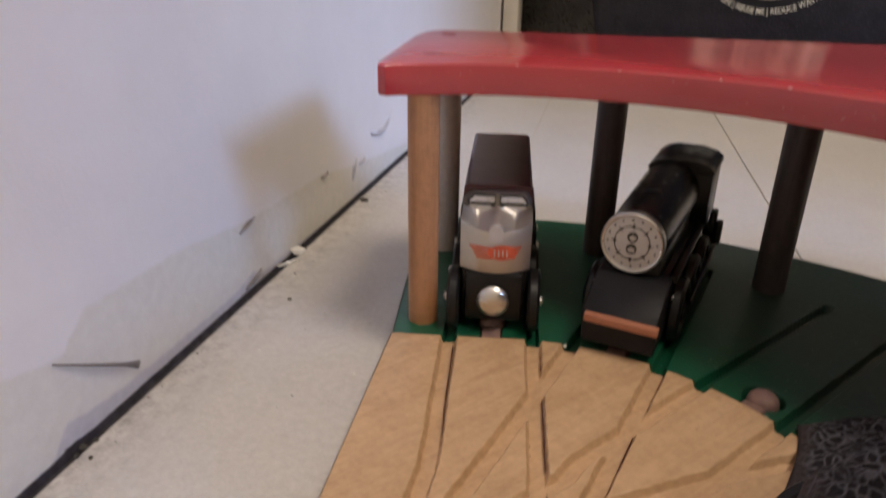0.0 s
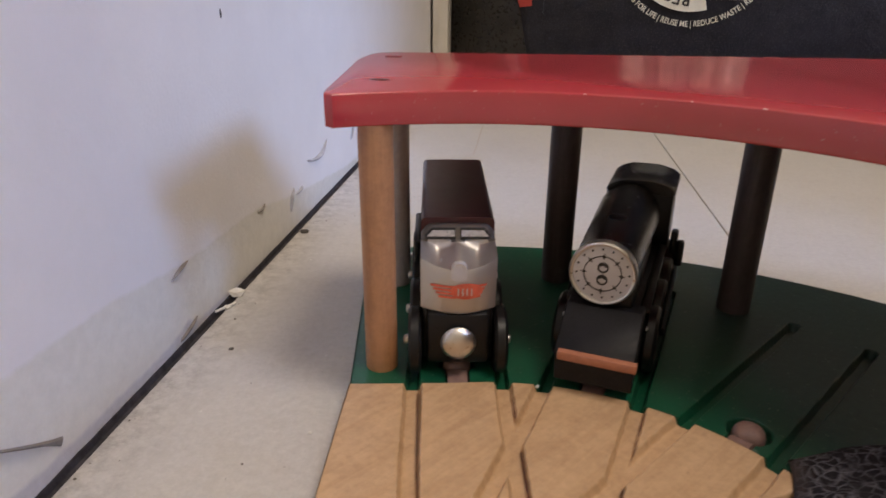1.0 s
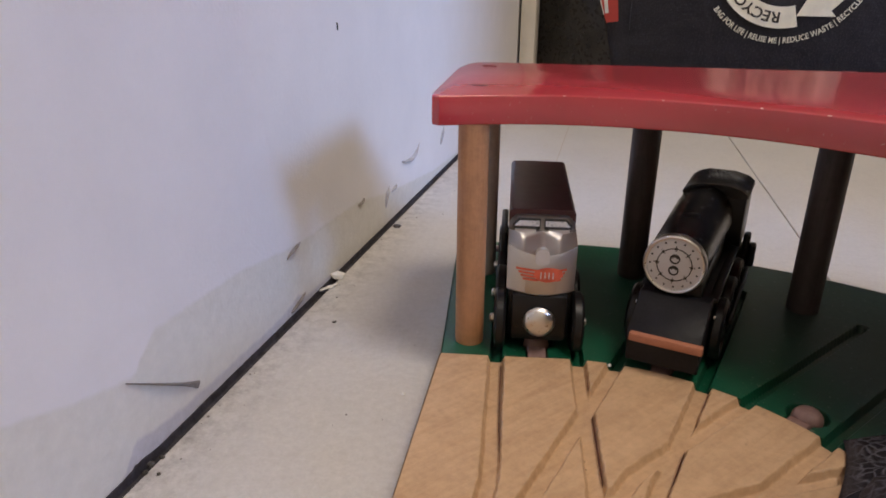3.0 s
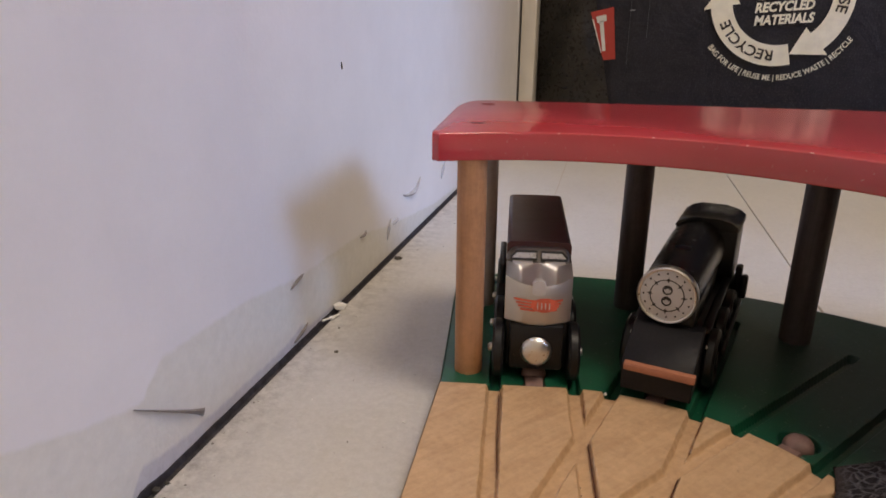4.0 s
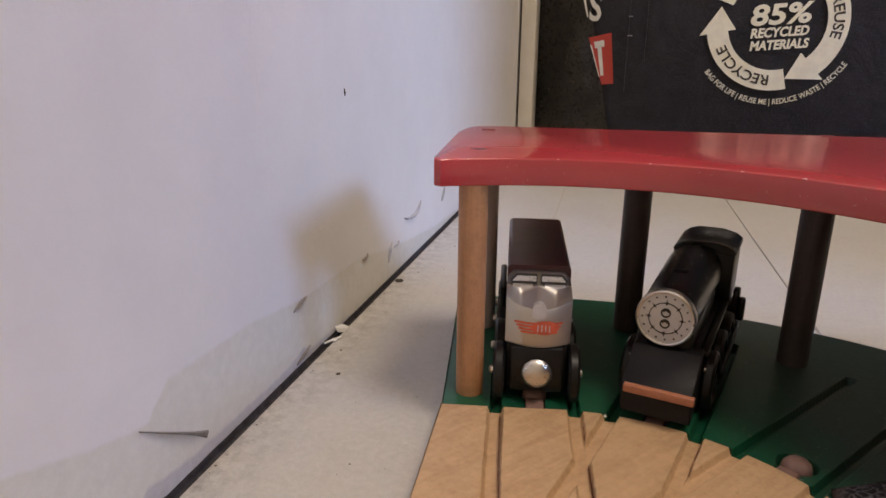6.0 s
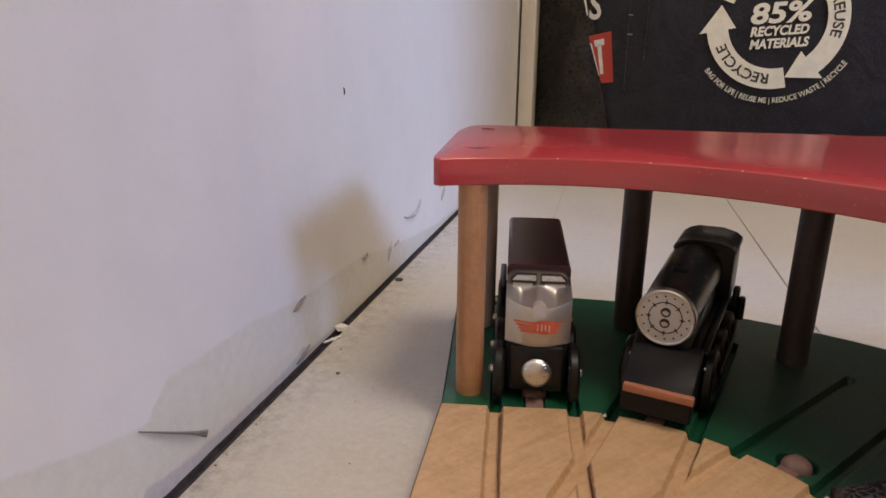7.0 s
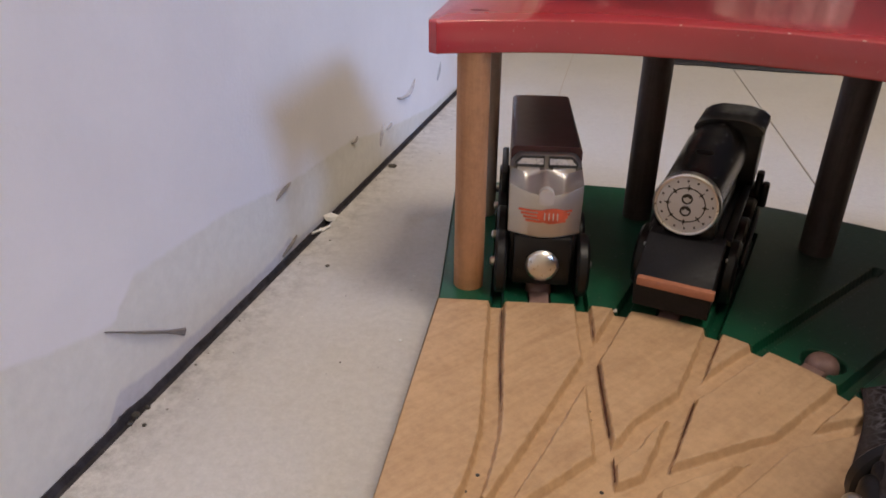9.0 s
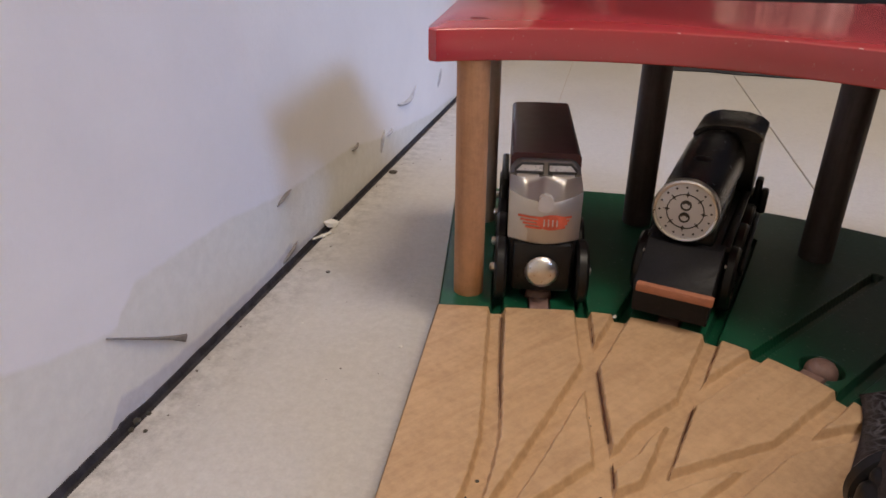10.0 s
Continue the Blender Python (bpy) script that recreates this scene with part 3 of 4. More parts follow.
for deg, mid, half in TRACKS:
    end = 0.0962
    mid += 0.0020 if 30 < deg < 50 else 0.0
    c = on_track(deg, end, mid)
    bm = lathe([(0, TOP + 0.0014), (0.0016, TOP + 0.0012), (0.0030, TOP + 0.0006), (0.0038, TOP - 0.0004), (0.0041, TOP - 0.0016), (0.0041, 0.0006), (0, 0.0006)], 28, Matrix.Translation(c))
    part("peg", bm, M_PEG, fan, "round wooden joining peg")
    d, n = ray_dir(deg)
    a = on_track(deg, end - 0.013, mid)
    q = [a + Vector((*(n * s), 0)) * 0.0028 + Vector((*(d * t), 0)) for s, t in ((-1, 0), (1, 0), (1, 0.009), (-1, 0.009))]
    part("peg_neck", prism([(p.x, p.y) for p in q], 0.0006, TOP - 0.0004, 0.0003), M_PEG, fan)

# shade along one side of some grooves, painted on as thin brown strips
M_SEAM = painted("brown_shade", (0.10, 0.032, 0.013), 0.8, 0.6, 700)
for run in (((-0.0325, 0.1740), (-0.0290, 0.1450), (-0.0251, 0.1204), (-0.0244, 0.1080)), ((-0.0046, 0.1519), (-0.0016, 0.1257)), ((-0.0070, 0.1775), (-0.0060, 0.1646)),
            ((0.0275, 0.1706), (0.0220, 0.1530)), ((0.0182, 0.1421), (0.0109, 0.1171)), ((-0.0007, 0.1187), (-0.0004, 0.1114))):
    bm = bmesh.new()
    rows = []
    for p, q in zip(run, run[1:]):
        p, q = Vector(p), Vector(q)
        side = Vector((q.y - p.y, p.x - q.x)).normalized()
        for k in range(9):
            c = p + (q - p) * k / 8
            w = 0.00009 * (1 + 1.4 * noise.noise(Vector((c.x * 900, c.y * 900, 3)))) * (0.3 if k in (0, 8) else 1)
            rows.append([bm.verts.new((c.x + side.x * s * w, c.y + side.y * s * w, TOP - z)) for s, z in ((-1, 0.0026), (-1, 0.0011), (1, 0.0011), (1, 0.0026))])
    for a, c in zip(rows, rows[1:]):
        for k in range(3):
            bm.faces.new((a[k], a[k + 1], c[k + 1], c[k]))
    part("shade_seam", bm, M_SEAM, fan, "dark strip painting the shaded wall of a groove")

# the shed
shed = thing("engine_shed", Matrix(), "toy engine shed with green base, wooden posts and red roof", "toy shed")
GREEN = 0.0115
u, v = spread(860), spread(560)
F = front_curve(u) + 0.0002
cb, rb = np.array((0.0006, 0.0577)), 0.2195
b0, b1 = radians(-17.3), radians(75)
ang = b0 + u * (b1 - b0)
B = cb + rb * np.stack([np.sin(ang), np.cos(ang)], -1)
XY = F[None] + v[:, None, None] * (B - F)[None]
dist = groove_distance(XY, 0.160, False)
for deg, mid, half in TRACKS:
    mid += 0.0020 if 30 < deg < 50 else 0.0
    c = np.array(on_track(deg, 0.0962, mid)[:2])
    dist = np.minimum(dist, np.maximum(np.linalg.norm(XY - c, axis=-1) - 0.0036, 0))
    dist = np.minimum(dist, np.maximum(segment_distance(XY, np.array(on_track(deg, 0.08, mid)[:2]), c) - 0.0015, 0))
Z = GREEN - 0.0030 * (1 - smooth((dist - 0.0013) / 0.0007))
P = np.concatenate([XY, Z[..., None]], -1)
rim(P, 0.0007)
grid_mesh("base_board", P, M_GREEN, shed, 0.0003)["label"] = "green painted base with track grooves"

# posts: the first stands lit at the front corner, the others deeper under the roof; the dark ones carry its shade in
# their colour
ROOF0, ROOF1 = 0.0820, 0.0903


def post(x, y, r, material, label):
    bm = lathe([(0, GREEN - 0.004), (r * 0.97, GREEN - 0.004), (r, GREEN + 0.001), (r, ROOF0 + 0.003), (0, ROOF0 + 0.003)], 28, Matrix.Translation((x, y, 0)))
    return part("post", bm, material, shed, label)


post(-0.0444, 0.1848, 0.0045, M_POST, "honey coloured round wooden post")
post(-0.0492, 0.2400, 0.0050, M_PALEPOST, "pale worn round wooden post")
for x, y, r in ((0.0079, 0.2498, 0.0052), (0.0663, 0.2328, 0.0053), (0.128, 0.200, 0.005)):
    post(x, y, r, M_SHADEPOST, "round wooden post with roof shade in its dark colour")

# roof: arched front, straight back, rounded corners
rc, rr = np.array((-0.0071, 0.0747)), 0.1113
outline = [(-0.0590, 0.2330), (-0.0558, 0.1808), (-0.0550, 0.1772), (-0.0527, 0.1760)]
for a in np.linspace(-23.5, 75, 44):
    outline.append((rc[0] + rr * math.sin(radians(a)), rc[1] + rr * math.cos(radians(a))))
outline += [(0.150, 0.135), (0.175, 0.215), (0.120, 0.2615), (-0.0500, 0.2513), (-0.0548, 0.2498), (-0.0575, 0.2458)]
roof = part("roof", prism(outline, ROOF0, ROOF1, 0.0006, 3), M_RED, shed, "glossy red wooden roof board")
for x, y in ((-0.0452, 0.1966), (-0.0490, 0.2405), (0.0724, 0.2575)):
    bm = lathe([(0, 0.0002), (0.0024, 0.00015), (0.0028, 0.0)], 20, Matrix.Translation((x, y, ROOF1)) @ Matrix.Diagonal((1, 0.5, 1, 1)))
    part("screw_plug", bm, M_SCREW, roof, "dark screw hole plug")

chips = random.Random(12)
for a in (-6.5, 7, 19.5, 27.5):
    size = 0.00015 + 0.0002 * chips.random()
    q = Vector((rc[0] + (rr + 0.0002) * math.sin(radians(a)), rc[1] + (rr + 0.0002) * math.cos(radians(a)), ROOF1 - 0.0002))
    bm = bmesh.new()
    bmesh.ops.create_icosphere(bm, subdivisions=1, radius=size)
    for v in bm.verts:
        v.co = Vector((v.co.x * (1.2 + 1.6 * chips.random()), v.co.y, v.co.z * 0.5))
    bm.transform(Matrix.Translation(q) @ pose(0, 0, 0, 0, 0, -a))
    part("paint_chip", bm, M_WORN, roof, "pale chip in the red paint", smooth=False)
# a glint on the green rim, painted as a small pale bead
bm = lathe([(0.0007, 0), (0.0006, 0.0004), (0.0003, 0.0007), (0, 0.0008)], 12, Matrix.Translation((-0.0002, 0.1797, GREEN - 0.0008)))
part("glint_bead", bm, M_CHIP, shed, "tiny pale bead painting a glint on the rim")

# ---- the engines ----


def curve_y(x, bulge=0.0042, half=0.0103):
    return bulge * (x / half) ** 2


def face_y(x, z):
    """Just in front of the nose's curved face."""
    return 0.00542 + curve_y(x) * (0.889 - 19.6 * (z - 0.0312))


def wheel(engine, x, y, z, r, steel=True):
    s = 1 if x > 0 else -1
    m = Matrix.Translation((x, y, z)) @ pose(0, 0, 0, 0, 90 * s, 0)
    w = part("wheel", lathe([(0, -0.0018), (r * 0.9, -0.0018), (r, -0.0010), (r, 0.0010), (r * 0.92, 0.0018), (r * 0.72, 0.0018), (r * 0.66, 0.0009),
                             (r * 0.3, 0.0009), (r * 0.26, 0.0018), (0, 0.0018)], 32, m), M_BLACK, engine, "black plastic wheel")
    if steel:
        part("axle_cap", lathe([(0.0014, 0.0016), (0.0014, 0.0028), (0.0009, 0.0033), (0, 0.0034)], 16, m), M_STEEL, w, "small shiny steel axle end")
    return w


def coupling(engine, y, z, r=0.0049):
    m = Matrix.Translation((0, y, z)) @ pose(0, 0, 0, 90, 0, 0)
    part("coupling_magnet", lathe([(0.0022, -0.004), (0.0022, 0.0002), (r * 0.95, 0.0002), (r, 0.0008), (r * 0.93, 0.0016), (r * 0.7, 0.0024), (r * 0.35, 0.0029), (0, 0.0030)], 32, m),
         M_STEEL, engine, "domed shiny steel coupling magnet")


def diesel(m):
    e = thing("diesel_engine", m, "toy diesel engine, maroon body with silver streamlined nose", "toy train")
    part("chassis", box(-0.0098, 0.0098, 0.0095, 0.078, 0.0145, 0.0322, 0.0008), M_BLACK, e, "black plastic chassis")
    part("front_bogie", box(-0.0086, 0.0086, 0.0060, 0.020, 0.0150, 0.0306, 0.0012), M_BLACK, e, "black front frame")
    # long rounded body
    prof = []
    for k in range(9):
        a = radians(90 * k / 8)
        prof.append((0.0087 + 0.0016 * math.sin(a), 0.0516 + 0.0016 * math.cos(a)))
    half = [(0, 0.0533), (0.0045, 0.05325)] + prof + [(0.0103, 0.0310)]
    ring = half + [(-x, z) for x, z in half[::-1] if x > 0]
    bm = bmesh.new()
    rows = [[bm.verts.new((x, y, z)) for x, z in ring] for y in (0.0205, 0.030, 0.055, 0.079)]
    for a, b in zip(rows, rows[1:]):
        for k in range(len(ring)):
            bm.faces.new((a[k], a[(k + 1) % len(ring)], b[(k + 1) % len(ring)], b[k]))
    bm.faces.new(rows[0])
    bm.faces.new(rows[-1])
    part("body", bm, M_MAROON, e, "dark maroon body with a rounded roof")
    # silver nose: face, scooped top, windscreen slope
    bm = bmesh.new()
    cols = np.linspace(-0.0103, 0.0103, 33)
    prof = [(0.0062, 0.0306), (0.0058, 0.0312), (0.0056, 0.0370), (0.0056, 0.0425), (0.0062, 0.0436), (0.0072, 0.0440), (0.0110, 0.0455), (0.0150, 0.0468), (0.0168, 0.0474),
            (0.0174, 0.0480), (0.0190, 0.0506), (0.0198, 0.0514), (0.0206, 0.0517)]
    rows = []
    for i, (y, z) in enumerate(prof):
        row = []
        for x in cols:
            b = curve_y(x) * max(0.0, 1 - i / 9.0)
            dz = 0.0
            if 4 < i < 9:
                sc = 1 - min(1, abs(abs(x) - 0.0055) / 0.0048)
                dz = -0.0026 * sc * (0, 0.7, 1.0, 0.8, 0.4)[i - 4]
            dz += 0.0026 * (x / 0.0103) ** 2 * (0, 0, 0, 1, 1, 0.9, 0.6, 0.3, 0.1, 0, 0, 0, 0)[i]
            if i >= 10:
                dz -= 0.0028 * max(0, (abs(x) - 0.0072) / 0.0031) ** 2
            row.append(bm.verts.new((x, y + b, z + dz)))
        rows.append(row)
    for a, b in zip(rows, rows[1:]):
        for k in range(len(cols) - 1):
            bm.faces.new((a[k], a[k + 1], b[k + 1], b[k]))
    # sides and back close the shell against the body
    for k in (0, -1):
        back = [bm.verts.new((r[k].co.x, 0.0206, r[k].co.z)) for r in rows[:-1]] + [rows[-1][k]]
        for i in range(len(rows) - 1):
            q = list(dict.fromkeys((rows[i][k], rows[i + 1][k], back[i + 1], back[i])))
            bm.faces.new(q)
    nose = part("nose", bm, M_SILVER, e, "brushed silver streamlined nose")
    nose.data.materials.append(M_GUNMETAL)
    for f in nose.data.polygons:
        if f.center.z > 0.0476:
            f.material_index = 1
    # raised tab on the ridge of the nose
    bm = bmesh.new()
    pts = [(0.0021 * math.cos(radians(a)), 0.0418 + 0.0010 * math.sin(radians(a))) for a in range(180, 361, 20)]
    pts += [(0.0021 * math.cos(radians(a)), 0.0438 + 0.0021 * math.sin(radians(a))) for a in range(0, 181, 20)]
    f = bm.faces.new([bm.verts.new((x, 0.0053, z)) for x, z in pts])
    r = bmesh.ops.extrude_face_region(bm, geom=[f])
    for g in r["geom"]:
        if isinstance(g, bmesh.types.BMVert):
            g.co.y = 0.0075
    part("ridge_tab", bm, M_SILVERPAINT, nose, "pale rounded tab on the nose")
    # windscreen panes with black outlines
    for s in (-1, 1):
        def slope(x, t):
            return Vector((x, 0.0174 + 0.0016 * t, 0.0480 + 0.0026 * t)) + Vector((0, -0.0005, 0.0003))
        quad = [slope(s * 0.0008, 0.08), slope(s * 0.0088, 0.08), slope(s * 0.0088, 0.34), slope(s * 0.0072, 0.92), slope(s * 0.0008, 0.92)]
        w = part("window", strip([tuple(p) for p in quad], 0.0008, 0.0002, True), M_INK, nose, "black window outline")
        bm = bmesh.new()
        bm.faces.new([bm.verts.new(p + Vector((0, 0.0001, -0.00005))) for p in quad])
        part("pane", bm, M_PANE, w, "pale silver window pane")
    # winged emblem: a round shield with four bars to each side
    for s in (-1, 1):
        for k in range(4):
            bm = bmesh.new()
            z = 0.0394 - 0.00105 * k
            x0, x1 = 0.0018, (0.0086 - 0.0007 * k) * (1.0 if s < 0 else 0.75)
            n = 6
            cols = []
            for j in range(n + 1):
                x = s * (x0 + (x1 - x0) * j / n) + 0.0010
                cols.append([bm.verts.new((x, face_y(x, zz), zz + 0.0001 * (j / n) ** 2)) for zz in (z, z - 0.0007)])
            for a, b in zip(cols, cols[1:]):
                bm.faces.new((a[0], a[1], b[1], b[0]))
            part("wing_stripe", bm, M_ORANGE, nose, "orange stripe of the winged emblem")
    bm = bmesh.new()
    shield = [(0.0020 + 0.0044 * math.cos(radians(a)), 0.0377 + 0.0024 * math.sin(radians(a))) for a in range(0, 360, 20)]
    bm.faces.new([bm.verts.new((x, face_y(x, z) - 0.00005, z)) for x, z in shield])
    part("emblem", bm, M_ORANGE, nose, "round orange emblem print")
    for k in range(4):
        x = -0.0002 + 0.0012 * k
        part("emblem_bar", box(x - 0.00018, x + 0.00018, 0.0051, 0.0053, 0.0366, 0.0387), M_PANE, nose)
    coupling(e, 0.0050, 0.0226)
    for y in (0.0115, 0.0300, 0.0540, 0.0700):
        for s in (-1, 1):
            wheel(e, s * 0.0119, y, 0.0197, 0.0095)
    for s in (-1, 1):
        part("side_frame", box(s * 0.0118 - 0.0012, s * 0.0118 + 0.0012, 0.048, 0.076, 0.0215, 0.0345, 0.0008), M_BLACK, e, "black side frame")
    return e


def steam(m):
    e = thing("steam_engine", m, "black toy steam engine with silver dial front and orange beam", "toy train")
    part("chassis", box(-0.0090, 0.0090, 0.0165, 0.086, 0.0140, 0.0310, 0.0010), M_BLACK, e, "black plastic chassis")
    # sloping front apron
    side = [(0.0018, 0.0240), (0.0150, 0.0322), (0.0200, 0.0322), (0.0200, 0.0160), (0.0035, 0.0140)]
    bm = bmesh.new()
    a = [bm.verts.new((-0.0104, y, z)) for y, z in side]
    b = [bm.verts.new((0.0104, y, z)) for y, z in side]
    bm.faces.new(a)
    bm.faces.new(b)
    for k in range(5):
        bm.faces.new((a[k], a[(k + 1) % 5], b[(k + 1) % 5], b[k]))
    bmesh.ops.bevel(bm, geom=bm.edges[:], offset=0.0003, segments=1, affect="EDGES")
    part("front_apron", bm, M_MATT, e, "matt black sloping front")
    part("buffer_beam", box(-0.0094, 0.0112, 0.0004, 0.0026, 0.0220, 0.0245, 0.0003), M_BEAM, e, "orange painted buffer beam")
    cz, r = 0.0421, 0.0087
    m1 = Matrix.Translation((-0.0016, 0, cz)) @ pose(0, 0, 0, -90, 0, 0)
    part("boiler", lathe([(0, 0.0165), (r - 0.0004, 0.0165), (r - 0.0002, 0.018), (r + 0.0001, 0.024), (r + 0.0012, 0.066), (0, 0.066)], 48, m1), M_GLOSS, e, "glossy black boiler")
    part("boiler_saddle", box(-0.0070, 0.0070, 0.017, 0.064, 0.0300, 0.0380, 0.001), M_BLACK, e)
    dial = part("dial_plate", lathe([(0, 0.0148), (r - 0.0012, 0.0148), (r - 0.0003, 0.0150), (r + 0.0002, 0.0156), (r + 0.0002, 0.0172), (r - 0.001, 0.0176)], 56, m1), M_DIAL, e, "pale silver smokebox dial with black dots")
    y0, dx = 0.0148, -0.0016
    part("bezel", lathe([(r - 0.0008, 0.0150), (r - 0.0006, 0.0144), (r - 0.0001, 0.0142), (r + 0.0004, 0.0146), (r + 0.0004, 0.0170), (r, 0.0176)], 56, m1), M_STEEL, dial, "bright steel rim of the dial")
    ringp = [(dx + 0.0050 * math.cos(radians(a)), y0, cz + 0.0050 * math.sin(radians(a))) for a in range(0, 360, 9)]
    part("dial_ring", strip(ringp, 0.0003, 0.00012, True), M_INK, dial, "thin black ring")
    for k in range(16):
        a = radians(22.5 * k + 4)
        p = Vector((dx + 0.0070 * math.cos(a), y0, cz + 0.0070 * math.sin(a)))
        part("rivet", lathe([(0.00032, 0), (0.00024, 0.0002), (0, 0.00026)], 10, Matrix.Translation(p) @ pose(0, 0, 0, 90, 0, 0)), M_INK, dial)
    for k in range(8):
        a = radians(45 * k)
        p = Vector((dx + 0.0050 * math.cos(a), y0, cz + 0.0050 * math.sin(a)))
        part("hinge_mark", box(p.x - 0.00038, p.x + 0.00038, y0 - 0.0002, y0, p.z - 0.00038, p.z + 0.00038), M_INK, dial)
        ticks = [(dx + d * math.cos(a), y0, cz + d * math.sin(a)) for d in (0.0042, 0.0060)]
        part("tick", strip(ticks, 0.00022, 0.0001), M_INK, dial, "short black tick across the ring")
    for dz in (-0.0018, 0.0018):
        circ = [(dx + 0.0013 * math.cos(radians(a)), y0, cz + dz + 0.0013 * math.sin(radians(a))) for a in range(0, 360, 20)]
        part("hand_wheel", strip(circ, 0.00045, 0.0002, True), M_INK, dial, "small black ring")
        arc = [(dx + 0.0010 * math.cos(radians(a)), y0, cz + dz + 0.0010 * math.sin(radians(a))) for a in range(20, 161, 20)]
        part("hand_wheel_shade", strip(arc, 0.0008, 0.0002), M_INK, dial)
    # fittings on the boiler
    for y, rr_, h in ((0.036, 0.0026, 0.0006), (0.048, 0.0028, 0.0005)):
        part("dome", lathe([(rr_, cz + r - 0.001), (rr_, cz + r + h * 0.4), (rr_ * 0.7, cz + r + h * 0.85), (0, cz + r + h)], 24, Matrix.Translation((-0.0016, y, 0))), M_MATT, e, "low black dome")
    # cab, whose chamfered roof stands only a little over the boiler
    part("cab", box(-0.0100, 0.0116, 0.0690, 0.0880, 0.0300, 0.0492, 0.0008), M_BLACK, e, "black cab")
    section = [(-0.0100, 0.0492), (-0.0093, 0.0506), (-0.0072, 0.0522), (-0.0040, 0.0533), (0.0048, 0.0535), (0.0095, 0.0524), (0.0117, 0.0508), (0.0120, 0.0496), (0.0100, 0.0490), (-0.0090, 0.0488)]
    bm = bmesh.new()
    rows = [[bm.verts.new((0.0006 + (x - 0.0006) * k, y, 0.046 + (z - 0.046) * k)) for x, z in section] for y, k in ((0.0670, 0.98), (0.0674, 1.0), (0.0880, 1.02), (0.0888, 0.97))]
    n = len(section)
    for a, c in zip(rows, rows[1:]):
        for k in range(n):
            bm.faces.new((a[k], a[(k + 1) % n], c[(k + 1) % n], c[k]))
    bm.faces.new(rows[0])
    bm.faces.new(rows[-1])
    part("cab_roof", bm, M_GLOSS, e, "rounded black cab roof")
    for s in (-1, 1):
        part("running_board", box(s * 0.0102 - 0.0014, s * 0.0102 + 0.0014, 0.020, 0.088, 0.0298, 0.0316, 0.0005), M_BLACK, e)
        for y in (0.0250, 0.0440, 0.0620, 0.0790):
            wheel(e, s * 0.0125, y, 0.0197, 0.0097, False)
        part("coupling_rod", box(s * 0.0150 - 0.0007, s * 0.0150 + 0.0007, 0.030, 0.0780, 0.0185, 0.0210, 0.0005), M_BLACK, e, "black coupling rod")
        for y in (0.017, 0.040):
            part("rivet", lathe([(0.0007, 0), (0.0005, 0.0005), (0, 0.0006)], 10, Matrix.Translation((s * 0.0112, y, 0.0270)) @ pose(0, 0, 0, 0, 90 * s, 0)), M_STEEL, e, "tiny steel rivet")
        part("step_post", box(s * 0.0134 - 0.0012, s * 0.0134 + 0.0012, 0.073, 0.078, 0.0180, 0.0348, 0.0009, 3), M_BLACK, e, "black upright step")
        if s > 0:
            part("step_post", box(s * 0.0157 - 0.0013, s * 0.0157 + 0.0013, 0.072, 0.076, 0.0230, 0.0318, 0.0010, 3), M_BLACK, e, "black upright step")
    return e


def wagon(m):
    e = thing("toy_wagon", m, "black toy wagon with a steel magnet, half under dark cloth", "toy train")
    part("chassis", box(-0.0092, 0.0092, 0.0052, 0.066, 0.0150, 0.0258, 0.0030, 4), M_BLACK, e, "black plastic chassis")
    part("body", box(-0.0098, 0.0098, 0.0075, 0.064, 0.0230, 0.0278, 0.0020, 4), M_MATT, e, "plain black body")
    coupling(e, 0.0026, 0.0222, 0.0043)
    for y in (0.0160, 0.0520):
        for s in (-1, 1):
            wheel(e, s * 0.0119, y, 0.0197, 0.0095)
    return e


p = on_track(-6.7, 0.0838, 0.0)
diesel(pose(p.x, p.y, 0, 0, 0, 6.7))
p = on_track(17.6, 0.0842, -0.0004)
steam(pose(p.x, p.y, 0, 0, 0, -15.6))
p = on_track(82.0, 0.0494, 0.0)
wagon(pose(p.x, p.y, 0, 0, 0, -82.0))

# ---- the shopping bag ----
BAG = Matrix.Translation((0.0012, 0.702, -0.0173)) @ Matrix.Scale(1.137, 4)
bag = thing("shopping_bag", BAG, "large black woven plastic shopping bag with cream recycling print", "bag")


def bag_panel(name, x_low, x_high, y_left, y_right, cols, rows, amp, parent, label=""):
    """An upright sheet from x_low to x_high (each at the foot and at the top), gently creased."""
    g = np.zeros((rows, cols, 3))
    for i in range(rows):
        t = i / (rows - 1)
        for j in range(cols):
            s = j / (cols - 1)
            xa = x_low[0] + (x_low[1] - x_low[0]) * t
            xb = x_high[0] + (x_high[1] - x_high[0]) * t
            x, z = xa + (xb - xa) * s, 0.0160 + 0.385 * t
            y = y_left + (y_right - y_left) * s
            k = amp * noise.noise(Vector((x * 16, z * 13, 3.0 + y))) + amp * 0.4 * noise.noise(Vector((x * 50, z * 42, 9.0)))
            g[i, j] = (x, y + k * min(1, 4 * s, 4 * (1 - s)), z)
    ob = grid_mesh(name, g, M_GUSSET if x_low[0] < -0.05 and cols < 30 else M_BAG, parent)
    mod = ob.modifiers.new("thickness", "SOLIDIFY")
    mod.thickness = 0.0008
    if label:
        tagged(ob, label)
    return ob


